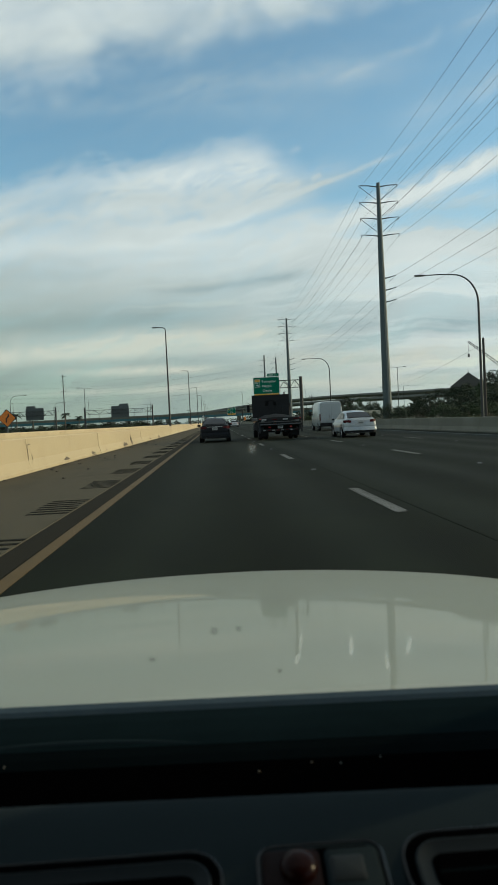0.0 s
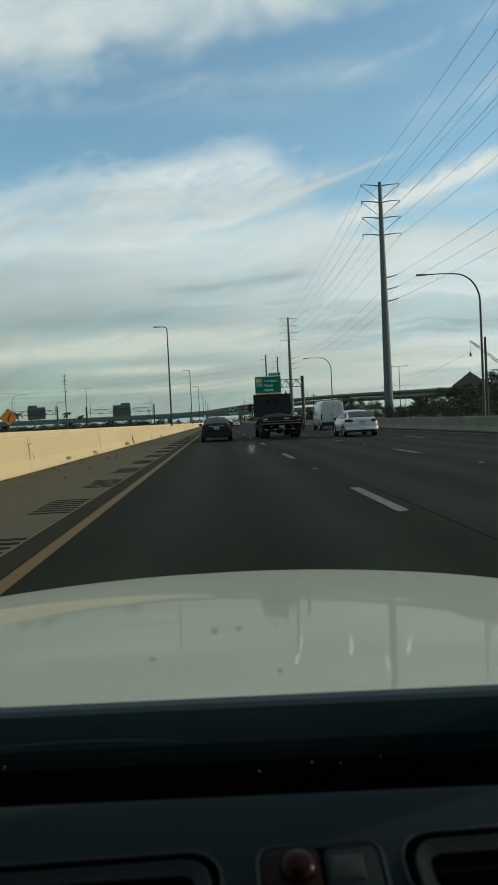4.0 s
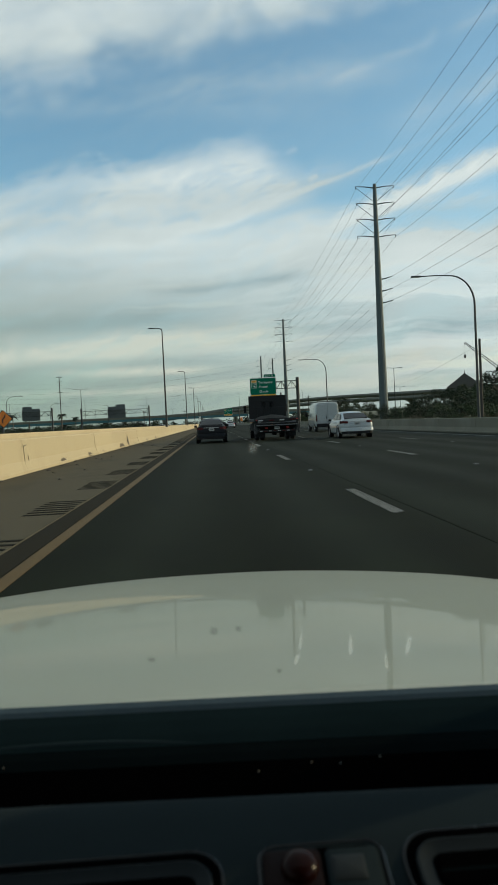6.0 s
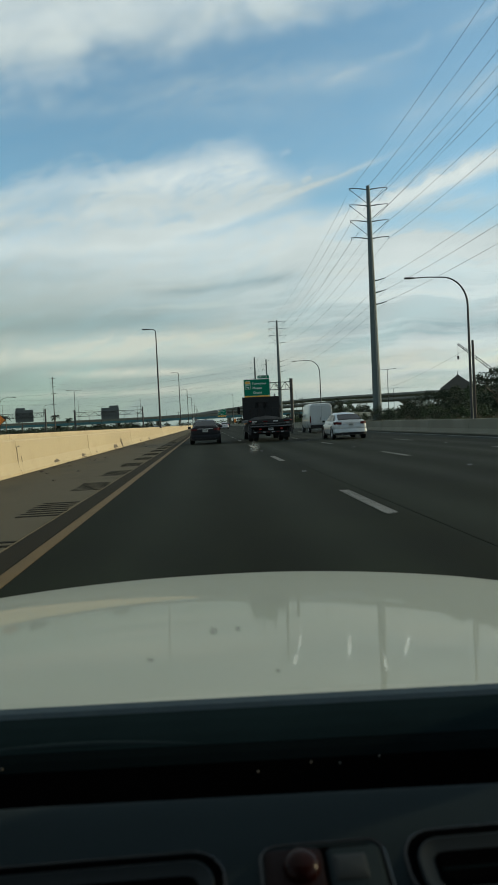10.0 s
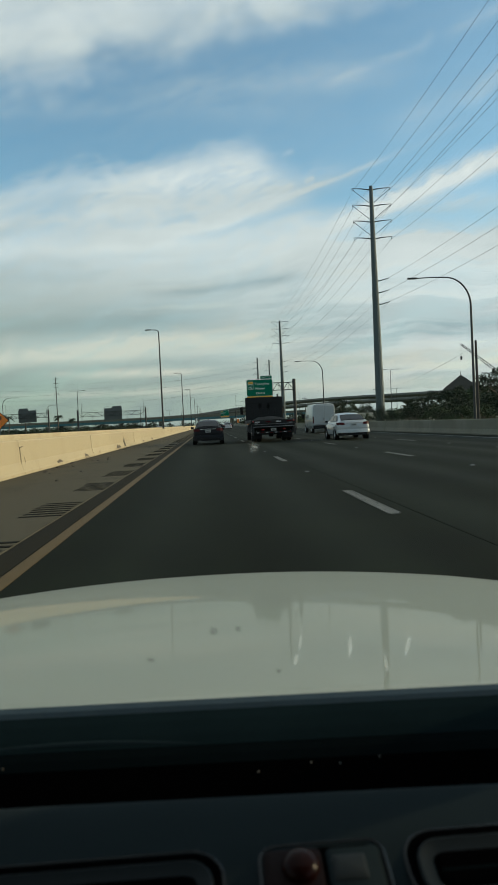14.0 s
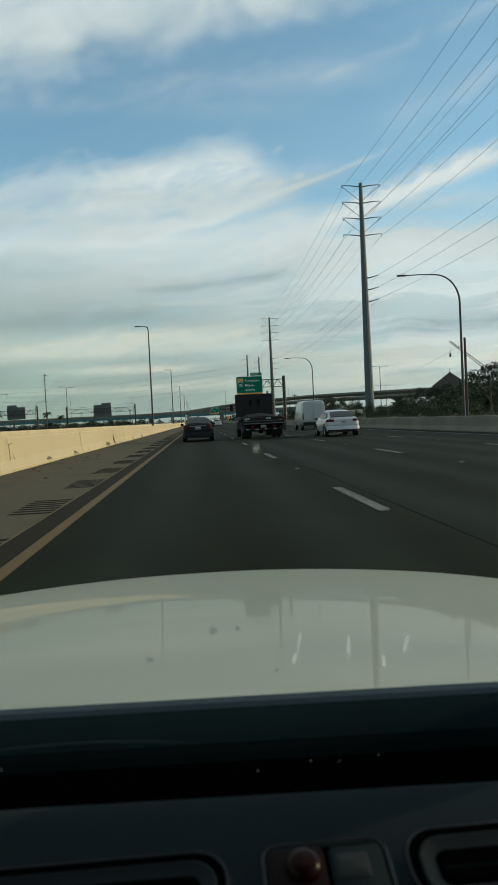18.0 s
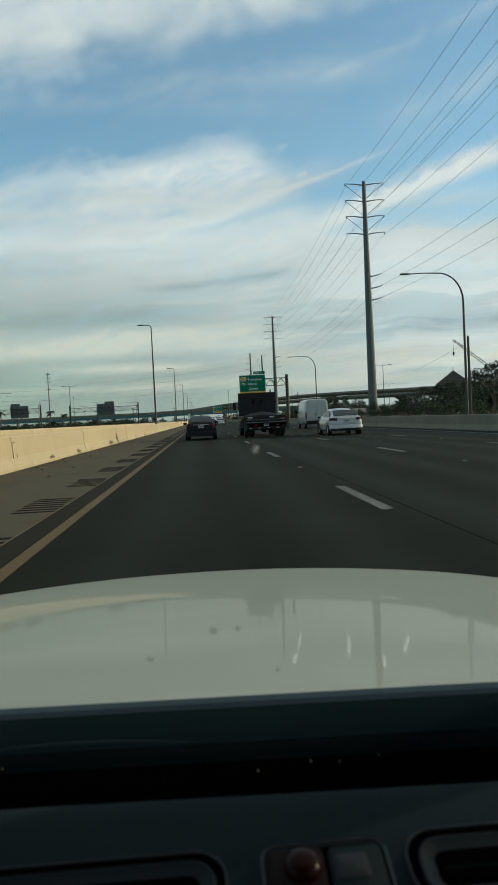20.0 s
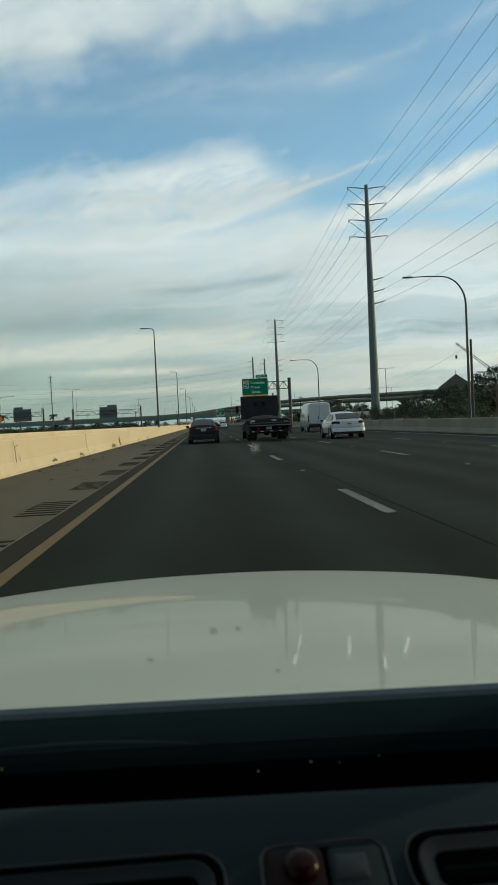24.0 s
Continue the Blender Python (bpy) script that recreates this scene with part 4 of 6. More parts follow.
def ramp(name, pts, width, deep, label):
    """A curved flyover on single piers."""
    r = thing(name, (0, 0, 0), label, "bridge")
    pts = [Vector(p) for p in pts]
    fine = []
    for i in range(len(pts) - 1):
        p0, p1, p2, p3 = pts[max(i - 1, 0)], pts[i], pts[i + 1], pts[min(i + 2, len(pts) - 1)]
        for k in range(8):
            t = k / 8
            fine.append(0.5 * (2 * p1 + (p2 - p0) * t + (2 * p0 - 5 * p1 + 4 * p2 - p3) * t * t + (3 * p1 - p0 - 3 * p2 + p3) * t ** 3))
    fine.append(pts[-1])
    beam, wall = [], ([], [])
    for i, p in enumerate(fine):
        d = (fine[min(i + 1, len(fine) - 1)] - fine[max(i - 1, 0)])
        n = Vector((d.y, -d.x, 0)).normalized()
        beam.append([p + n * a + Vector((0, 0, b)) for a, b in ((-width / 2, 0), (width / 2, 0), (width / 2, -0.4), (width / 4, -deep), (-width / 4, -deep), (-width / 2, -0.4))])
        for s, w in zip((-1, 1), wall):
            w.append([p + n * (s * (width / 2 - a)) + Vector((0, 0, b)) for a, b in ((0, -0.3), (0.3, 0), (0.25, 1.1), (0, 1.1))])
    part("beam", Geo().rings(beam), CONCRETE_DARK, r)
    for w in wall:
        part("parapet", Geo().rings(w), CONCRETE_DARK, r)
    for p in fine[3::5]:
        pier = part("pier", Geo().box(p.x, p.y, (p.z - deep) / 2 - 0.1, 1.8, 1.8, p.z - deep, 0.3), CONCRETE_GREY, r)
        part("cap", Geo().prism([(-1.0, -1.6), (1.0, -1.6), (width * 0.4, 0), (-width * 0.4, 0)], "y", -0.9, 0.9), CONCRETE_GREY, pier).location = (p.x, p.y, p.z - deep)
    return r


ramp("flyover_ramp", [(-60, 980, 9.5), (25, 800, 16.5), (90, 640, 18.5), (150, 480, 15.5), (200, 330, 12.0), (250, 150, 9.0)], 11, 2.0, "long grey concrete flyover ramp curving over the road")
ramp("connector_ramp", [(-160, 760, 8.0), (0, 690, 11.5), (80, 560, 13.0), (130, 420, 11.0), (190, 270, 8.0)], 9, 1.6, "low concrete connector ramp behind trees")


# ---- vehicles ----
def wheel(parent, x, y, r, wide, rim=ALLOY, spokes=7):
    """A tyre and a rim whose outer side looks along x."""
    s = 1 if x > 0 else -1
    w = part("wheel", Geo().lathe([(r * 0.62, -wide / 2), (r * 0.9, -wide / 2), (r, -wide * 0.32), (r, wide * 0.32), (r * 0.9, wide / 2), (r * 0.62, wide / 2), (r * 0.62, -wide / 2)], 24, "x", (x, y, r)), RUBBER, parent, "black rubber tyre", smooth=True)
    g = Geo().lathe([(r * 0.62, s * wide * 0.42), (r * 0.56, s * wide * 0.36), (r * 0.54, -s * wide * 0.2), (0.0, -s * wide * 0.1)], 20, "x", (x, y, r))
    for k in range(spokes):
        a = k * math.tau / spokes
        g.tube([(x + s * wide * 0.34, y, r), (x + s * wide * 0.36, y + r * 0.57 * math.cos(a), r + r * 0.57 * math.sin(a))], r * 0.06, 5)
    part("rim", g, rim, w, smooth=True)
    return w


def sedan(at, paint, label, lit=False, rear=0.0, group="moving traffic"):
    """A saloon car; its tail is at the base point and it looks along y."""
    c = thing("car", at, label, "car", group)
    st = [(0.0, 0.70, 0.46, 0.72), (0.05, 0.80, 0.36, 0.90), (0.16, 0.86, 0.28, 1.02), (0.5, 0.895, 0.22, 1.045), (1.0, 0.91, 0.2, 1.0), (2.0, 0.91, 0.2, 0.96), (3.1, 0.91, 0.2, 0.95), (3.5, 0.90, 0.2, 0.95), (4.1, 0.88, 0.2, 0.86), (4.45, 0.82, 0.24, 0.74), (4.62, 0.66, 0.34, 0.58)]
    ring = lambda y, w, lo, hi: [(-w * 0.84, y, lo), (w * 0.84, y, lo), (w * 0.97, y, lo + 0.1), (w, y, lo + (hi - lo) * 0.5), (w * 0.965, y, lo + (hi - lo) * 0.82), (w * 0.84, y, hi - 0.02), (w * 0.45, y, hi + 0.012), (-w * 0.45, y, hi + 0.012), (-w * 0.84, y, hi - 0.02), (-w * 0.965, y, lo + (hi - lo) * 0.82), (-w, y, lo + (hi - lo) * 0.5), (-w * 0.97, y, lo + 0.1)]
    body = part("body", Geo().rings([ring(*s) for s in st]), paint, c, smooth=True)
    cab = [(0.30, 0.73, 1.02, 0.03), (0.72, 0.71, 1.18, 0.11), (1.25, 0.69, 1.355, 0.14), (1.7, 0.70, 1.44, 0.13), (2.4, 0.70, 1.45, 0.13), (2.85, 0.71, 1.37, 0.12), (3.25, 0.73, 1.18, 0.09), (3.62, 0.75, 0.95, 0.02)]
    top = lambda y, w, z, tuck: [(-w - 0.06, y, 0.93), (w + 0.06, y, 0.93), (w - tuck * 0.55, y, 0.93 + (z - 0.93) * 0.75), (w - tuck * 1.5, y, z - 0.012), (0, y, z + 0.016), (-w + tuck * 1.5, y, z - 0.012), (-w + tuck * 0.55, y, 0.93 + (z - 0.93) * 0.75)]
    roof = part("roof", Geo().rings([top(*s) for s in cab]), paint, c, smooth=True)
    part("rear_window", Geo().rings([[(-0.60 * w, y, z), (0.60 * w, y, z), (0.60 * w, y - 0.02, z + 0.028), (0, y - 0.03, z + 0.045), (-0.60 * w, y - 0.02, z + 0.028)] for y, z, w in ((0.36, 1.035, 1.06), (0.74, 1.175, 1.0), (1.16, 1.318, 0.90))]), CAR_GLASS, c, smooth=True)
    part("windscreen", Geo().rings([[(-0.62 * w, y, z), (0.62 * w, y, z), (0.62 * w, y + 0.02, z + 0.03), (0, y + 0.03, z + 0.045), (-0.62 * w, y + 0.02, z + 0.03)] for y, z, w in ((3.5, 1.0, 1.05), (3.2, 1.19, 1.0), (2.9, 1.33, 0.92))]), CAR_GLASS, c, smooth=True)
    for s in (-1, 1):
        for pts in (((0.98, 1.02), (1.95, 1.02), (1.95, 1.34), (1.42, 1.32)), ((2.02, 1.02), (3.2, 1.02), (2.75, 1.32), (2.02, 1.35))):
            part("side_window", Geo().quad(*[(s * (0.755 - (z - 1.02) * 0.42), y, z) for y, z in pts], (s * 0.012, 0, 0)), CAR_GLASS, c)
        wx = 0.80
        for y in (0.95, 3.72):
            part("wheel_arch", Geo().lathe([(0.36, s * 0.0), (0.39, s * 0.012), (0.39, -s * 0.1)], 20, "x", (s * 0.905, y, 0.33)), TRIM_BLACK, c)
            wheel(c, s * wx, y, 0.325, 0.215)
        lens = part("tail_light", Geo().rings([[(s * 0.50, 0.03 + dy, 0.80), (s * 0.50, 0.07 + dy, 0.92), (s * 0.53, 0.12 + dy, 0.92), (s * 0.53, 0.08 + dy, 0.8)] if k == 0 else [(s * x, y, 0.795), (s * x, y + 0.02, 0.935), (s * (x - 0.04), y + 0.06, 0.93), (s * (x - 0.04), y + 0.05, 0.80)] for k, (x, y, dy) in enumerate(((0, 0, -0.03), (0.70, 0.01, 0), (0.83, 0.10, 0), (0.885, 0.32, 0)))]), LAMP_RED_ON if lit else LAMP_RED, c, "red tail light")
        m = part("mirror", Geo().box(s * 0.98, 3.05, 1.0, 0.2, 0.1, 0.14, 0.03), paint, c)
        part("mirror_glass", Geo().box(s * 0.98, 2.995, 1.0, 0.15, 0.006, 0.1, 0.002), CAR_GLASS, m)
        for y in (1.5, 2.55):
            part("door_handle", Geo().box(s * 0.90, y, 0.82, 0.03, 0.16, 0.03, 0.008), paint, c)
    part("rear_bumper", Geo().rings([[(-w, y, 0.37), (w, y, 0.37), (w, y, 0.50), (w * 0.97, y + 0.03, 0.56), (-w * 0.97, y + 0.03, 0.56), (-w, y, 0.50)] for w, y in ((0.70, -0.05), (0.81, 0.01), (0.885, 0.14))]), paint, c, "painted rear bumper", smooth=True)
    part("bumper_valance", Geo().rings([[(-w, y, 0.24), (w, y, 0.24), (w, y, 0.368), (-w, y, 0.368)] for w, y in ((0.68, -0.03), (0.78, 0.03), (0.85, 0.14))]), TRIM_BLACK, c, "black lower bumper valance")
    pl = part("number_plate", Geo().box(0, -0.008, 0.79, 0.31, 0.02, 0.155, 0.004), PLATE, c, "pale plate with an unreadable bar")
    part("plate_bar", Geo().box(0, -0.021, 0.785, 0.22, 0.004, 0.05), SIGN_BACK, pl)
    part("tail_trim", Geo().box(0, 0.0, 0.905, 0.9, 0.02, 0.025, 0.005), ALLOY, c, "thin chrome strip")
    part("exhaust", Geo().tube([(-0.5, -0.06, 0.27), (-0.5, 0.2, 0.27)], 0.035, 10), TRUCK_BARE, c)
    return c


black_car = sedan((-0.05, 42.0, 0), CAR_DARK, "dark saloon car with red tail lights in the lane ahead")
white_car = sedan((7.75, 38.0, 0), CAR_WHITE, "white saloon car with slim red tail lights")
far_cars = [(CAR_WHITE, -0.1, 118, "white car far ahead"), (CAR_SILVER, 3.9, 150, "silver car far ahead"), (CAR_WHITE, 0.2, 190, "white car far ahead"), (CAR_DARK, 3.9, 235, "dark car far ahead"),
            (CAR_RED, 0.2, 260, "red car far ahead"), (CAR_DARK, 7.6, 250, "dark car far ahead")]
seen = {}
for paint, x, y, label in far_cars:
    if paint in seen:
        tagged(copy_thing(seen[paint], pose(x, y, 0)), label)
    elif paint is CAR_WHITE:
        seen[paint] = tagged(copy_thing(white_car, pose(x, y, 0)), label)
    elif paint is CAR_DARK:
        seen[paint] = tagged(copy_thing(black_car, pose(x, y, 0)), label)
    else:
        seen[paint] = sedan((x, y, 0), paint, label, True)
for x, y in ((-13, 190), (-16.5, 240), (-13, 300), (-20, 340)):
    tagged(copy_thing(white_car, pose(x, y, 0, 0, 0, 180)), "white car on the opposite carriageway")
for x in (-70, -20, 25):
    tagged(copy_thing(black_car, pose(x, 510, 7.25, 0, 0, 90)), "dark car crossing the overpass")


def panel_van(at):
    v = thing("van", at, "white high-roof delivery van", "van", "moving traffic")
    sect = lambda y, w, lo, hi: [(-w * 0.92, y, lo), (w * 0.92, y, lo), (w, y, lo + 0.15), (w, y, 1.2), (w * 0.93, y, hi - 0.25), (w * 0.84, y, hi - 0.06), (w * 0.6, y, hi), (-w * 0.6, y, hi), (-w * 0.84, y, hi - 0.06), (-w * 0.93, y, hi - 0.25), (-w, y, 1.2), (-w, y, lo + 0.15)]
    part("body", Geo().rings([sect(0, 0.97, 0.5, 2.42), sect(0.05, 1.0, 0.42, 2.48), sect(1.2, 1.02, 0.4, 2.52), sect(3.9, 1.02, 0.4, 2.52), sect(4.4, 1.0, 0.4, 2.36), sect(5.0, 0.98, 0.4, 1.75), sect(5.7, 0.9, 0.42, 1.3)]), CAR_WHITE, v, smooth=True)
    for s in (-1, 1):
        d = part("rear_door", Geo().box(s * 0.455, -0.01, 1.52, 0.88, 0.05, 1.6, 0.03), CAR_WHITE, v)
        part("hinge", Geo().box(s * 0.9, -0.02, 1.2, 0.05, 0.05, 0.12, 0.01).box(s * 0.9, -0.02, 2.1, 0.05, 0.05, 0.12, 0.01), CAR_SILVER, d)
        if s < 0:
            part("handle", Geo().box(-0.1, -0.05, 1.2, 0.05, 0.04, 0.25, 0.01), TRIM_BLACK, d)
        part("tail_light", Geo().box(s * 0.95, -0.01, 1.15, 0.1, 0.08, 0.55, 0.02), LAMP_RED, v)
        m = part("mirror", Geo().box(s * 1.2, 4.5, 1.5, 0.24, 0.12, 0.36, 0.04), TRIM_BLACK, v)
        part("mirror_arm", Geo().box(s * 1.04, 4.52, 1.45, 0.16, 0.06, 0.08, 0.01), TRIM_BLACK, m)
        part("side_window", Geo().quad(*[(s * (1.005 - (z - 1.3) * 0.07), y, z) for y, z in ((4.0, 1.3), (4.85, 1.3), (4.45, 1.95), (4.0, 2.0))], (s * 0.015, 0, 0)), CAR_GLASS, v)
        for y in (1.05, 4.75):
            wheel(v, s * 0.9, y, 0.36, 0.24)
    part("bumper", Geo().box(0, -0.08, 0.52, 1.94, 0.2, 0.3, 0.04), TRIM_BLACK, v, "black rear bumper")
    pl = part("number_plate", Geo().box(-0.2, -0.045, 0.95, 0.31, 0.02, 0.155, 0.004), PLATE, v)
    part("windscreen", Geo().quad((-0.82, 5.02, 1.72), (0.82, 5.02, 1.72), (0.78, 4.46, 2.30), (-0.78, 4.46, 2.30), (0, 0.03, 0.03)), CAR_GLASS, v)
    return v


panel_van((9.9, 61.0, 0))


def flatbed(at):
    """The flatbed lorry with a headboard and a folded tail lift; its tail is at the base point."""
    t = thing("flatbed_truck", at, "black flatbed truck with a tall headboard and orange cab", "truck", "moving traffic")
    part("deck", Geo().box(0, 3.3, 1.18, 2.5, 6.4, 0.14, 0.02), TRUCK_BLACK, t)
    for s in (-1, 1):
        r = part("side_rail", Geo().box(s * 1.26, 3.3, 1.2, 0.07, 6.4, 0.2, 0.015), TRUCK_BLACK, t)
        for k in range(7):
            part("stake_pocket", Geo().box(s * 1.31, 0.6 + k * 0.9, 1.2, 0.05, 0.1, 0.16, 0.01), TRUCK_BARE, r)
        part("chassis_rail", Geo().box(s * 0.42, 3.9, 0.92, 0.09, 7.6, 0.26, 0.01), TRUCK_BLACK, t)
        wheel(t, s * 1.07, 1.75, 0.48, 0.26, ALLOY, 5)
        wheel(t, s * 0.76, 1.75, 0.48, 0.26, ALLOY, 5)
        wheel(t, s * 1.02, 7.6, 0.48, 0.26, ALLOY, 5)
        part("mudflap", Geo().box(s * 0.92, 1.08, 0.48, 0.6, 0.02, 0.6, 0.004), TRIM_BLACK, t)
        part("tail_light", Geo().box(s * 0.62, -0.06, 0.72, 0.16, 0.05, 0.09, 0.015), LAMP_RED_ON, t, "lit red tail light")
        part("marker_light", Geo().box(s * 1.17, -0.12, 1.2, 0.09, 0.04, 0.06, 0.01), LAMP_RED_ON, t, "small red marker light")
        arm = part("lift_arm", Geo().prism([(-0.12, 0.55), (0.05, 0.5), (0.35, 1.0), (0.35, 1.22), (0.15, 1.22)], "x", s * 1.12 - 0.04, s * 1.12 + 0.04), TRUCK_BLACK, t)
        part("lift_ram", Geo().tube([(s * 1.0, 0.05, 0.62), (s * 1.0, 0.75, 0.98)], 0.04, 8), TRUCK_BARE, arm)
        tank = part("fuel_tank", Geo().tube([(s * 0.98, 5.0, 0.78), (s * 0.98, 6.2, 0.78)], 0.3, 20), TRUCK_BARE, t, smooth=True)
        for y in (5.25, 5.95):
            part("strap", Geo().tube([(s * 0.98, y, 0.78), (s * 0.98, y + 0.06, 0.78)], 0.312, 20), TRUCK_BLACK, tank)
    # headboard with two small barred openings
    hb = part("headboard", Geo().box(0, 6.35, 1.66, 2.5, 0.09, 0.82, 0.015).box(0, 6.35, 2.63, 2.5, 0.09, 0.40, 0.015).box(-0.82, 6.35, 2.25, 0.86, 0.09, 0.37).box(0.82, 6.35, 2.25, 0.86, 0.09, 0.37).box(0, 6.35, 2.25, 0.26, 0.09, 0.37), TRUCK_BLACK, t, "tall black steel headboard")
    for x in (-0.26, 0.26):
        for k in range(3):
            part("opening_bar", Geo().box(x - 0.085 + 0.085 * k, 6.33, 2.25, 0.025, 0.05, 0.36, 0.005), TRUCK_BLACK, hb)
    for k in range(6):
        part("rib", Geo().box(-1.2 + 0.48 * k, 6.29, 1.68, 0.06, 0.05, 0.8, 0.01), TRUCK_BLACK, hb)
    part("rear_sill", Geo().box(0, 0.06, 1.15, 2.56, 0.12, 0.2, 0.02), TRUCK_BLACK, t)
    for k in range(4):
        part("reflector", Geo().box(-0.93 + 0.62 * k, -0.008, 1.17, 0.28, 0.012, 0.07, 0.004), LAMP_RED if k % 2 else CAR_SILVER, t, "reflective strip")
    lift = part("tail_lift", Geo().box(0, -0.08, 0.98, 2.5, 0.1, 0.12, 0.02).box(0, -0.1, 0.84, 2.3, 0.08, 0.06, 0.015), TRUCK_BLACK, t, "folded steel tail lift")
    part("lift_edge", Geo().box(0, -0.14, 1.03, 2.2, 0.03, 0.03, 0.006), TRUCK_BARE, lift)
    part("lift_plate", Geo().quad((-1.15, -0.05, 0.82), (1.15, -0.05, 0.82), (1.15, 0.6, 0.6), (-1.15, 0.6, 0.6), (0, 0, 0.05)), TRUCK_BLACK, lift)
    for s in (-1, 1):
        br = part("lift_bracket", Geo().box(s * 1.0, -0.03, 1.06, 0.3, 0.1, 0.12, 0.015), TRUCK_BLACK, lift)
        part("bracket_plate", Geo().box(s * 1.0, -0.085, 1.08, 0.2, 0.012, 0.06, 0.003), TRUCK_BARE, br, "pale worn steel plate")
        part("lift_lever", Geo().prism([(-0.35, 0.42), (-0.2, 0.40), (0.1, 0.86), (0.0, 0.92)], "x", s * 1.22 - 0.05, s * 1.22 + 0.05), TRUCK_BLACK, lift)
        for k in range(3):
            part("light_segment", Geo().box(s * 0.62 - 0.05 + 0.05 * k, -0.09, 0.72, 0.034, 0.012, 0.06, 0.004), LAMP_RED_ON, t, "small red lamp")
    part("lift_bar", Geo().tube([(-1.2, -0.16, 0.88), (1.2, -0.16, 0.88)], 0.028, 8), TRUCK_BARE, lift, "worn steel bar")
    part("underride_bar", Geo().box(0, 0.0, 0.55, 2.2, 0.1, 0.12, 0.015), TRUCK_BLACK, t)
    for k in range(8):
        part("bar_reflector", Geo().box(-0.93 + 0.265 * k, -0.055, 0.55, 0.16, 0.008, 0.05, 0.002), LAMP_RED if k % 2 else CAR_SILVER, t)
    pl = part("number_plate", Geo().box(0.0, -0.05, 0.72, 0.31, 0.02, 0.155, 0.004), PLATE, t)
    part("plate_bar", Geo().box(0, -0.063, 0.72, 0.2, 0.004, 0.05), SIGN_BACK, pl)
    part("axle", Geo().tube([(-0.9, 1.75, 0.48), (0.9, 1.75, 0.48)], 0.09, 10).lathe([(0.0, -0.2), (0.2, -0.15), (0.22, 0.1), (0, 0.2)], 12, "x", (0, 1.75, 0.48)), TRUCK_BLACK, t)
    load = Geo()
    rr = []
    for i in range(9):
        y = 1.3 + 4.6 * i / 8
        k = math.sin(math.pi * (i + 0.4) / 8.8)
        rr.append([(0.95 * math.cos(a) * (1 + 0.06 * math.sin(3 * i + 5 * a)), y, 1.255 + 0.26 * k * max(0.0, math.sin(a)) * (1 + 0.12 * math.sin(7 * a + i))) for a in [math.pi * j / 10 for j in range(11)]])
    load.rings(rr)
    part("load_cover", load, TARP, t, "dark crumpled tarpaulin over the load", smooth=True)
    # cab
    sect = lambda y, lo, hi, w: [(-w, y, lo), (w, y, lo), (w, y, (lo + hi) / 2), (w * 0.9, y, hi - 0.08), (w * 0.7, y, hi), (-w * 0.7, y, hi), (-w * 0.9, y, hi - 0.08), (-w, y, (lo + hi) / 2)]
    cab = part("cab", Geo().rings([sect(6.7, 0.75, 2.5, 1.08), sect(6.85, 0.7, 2.62, 1.12), sect(8.0, 0.7, 2.62, 1.12), sect(8.5, 0.72, 1.75, 1.1), sect(9.6, 0.72, 1.55, 1.0), sect(9.8, 0.78, 1.4, 0.92)]), TRUCK_ORANGE, t, "orange truck cab", smooth=True)
    part("rear_window", Geo().box(0, 6.69, 2.15, 1.7, 0.03, 0.62, 0.01), CAR_GLASS, cab)
    for s in (-1, 1):
        m = part("mirror", Geo().box(s * 1.42, 8.2, 2.0, 0.2, 0.1, 0.5, 0.03), TRIM_BLACK, t)
        part("mirror_arm", Geo().tube([(s * 1.1, 8.2, 2.15), (s * 1.42, 8.2, 2.2)], 0.02, 6), TRIM_BLACK, m)
        part("side_window", Geo().quad((s * 1.11, 7.15, 1.75), (s * 1.11, 8.2, 1.75), (s * 1.03, 7.9, 2.4), (s * 1.03, 7.15, 2.42), (s * 0.02, 0, 0)), CAR_GLASS, cab)
        part("fender", Geo().lathe([(0.53, -0.16), (0.56, -0.14), (0.56, 0.14), (0.53, 0.16)], 20, "x", (s * 1.0, 7.6, 0.48)), TRIM_BLACK, t)
    part("exhaust_stack", Geo().tube([(0.95, 6.5, 1.3), (0.95, 6.5, 3.0)], 0.06, 10), TRUCK_BARE, t)
    part("handle_pole", Geo().tube([(1.33, 0.1, 0.65), (1.33, 0.1, 1.35)], 0.03, 6).tube([(1.33, 0.1, 0.65), (1.33, -0.05, 0.65)], 0.03, 6), TRUCK_BLACK, t)
    return t


flatbed((3.75, 41.5, 0))


# ---- plants ----
def leaves(g, centre, radius, count, size, squash=0.8):
    """Small leaf sprays scattered through a clump."""
    for _ in range(count):
        d = Vector((random.gauss(0, 1), random.gauss(0, 1), random.gauss(0, 1)))
        d = d.normalized() * radius * random.random() ** 0.4
        p = Vector(centre) + Vector((d.x, d.y, d.z * squash))
        a = Vector((random.uniform(-1, 1), random.uniform(-1, 1), random.uniform(-0.6, 0.6))).normalized() * size * random.uniform(0.6, 1.3)
        b = Vector((random.uniform(-1, 1), random.uniform(-1, 1), random.uniform(-1, 1))).cross(a)
        b = b.normalized() * size * random.uniform(0.3, 0.6)
        g.add([p - a, p + b, p + a, p - b], [(0, 1, 2, 3)])


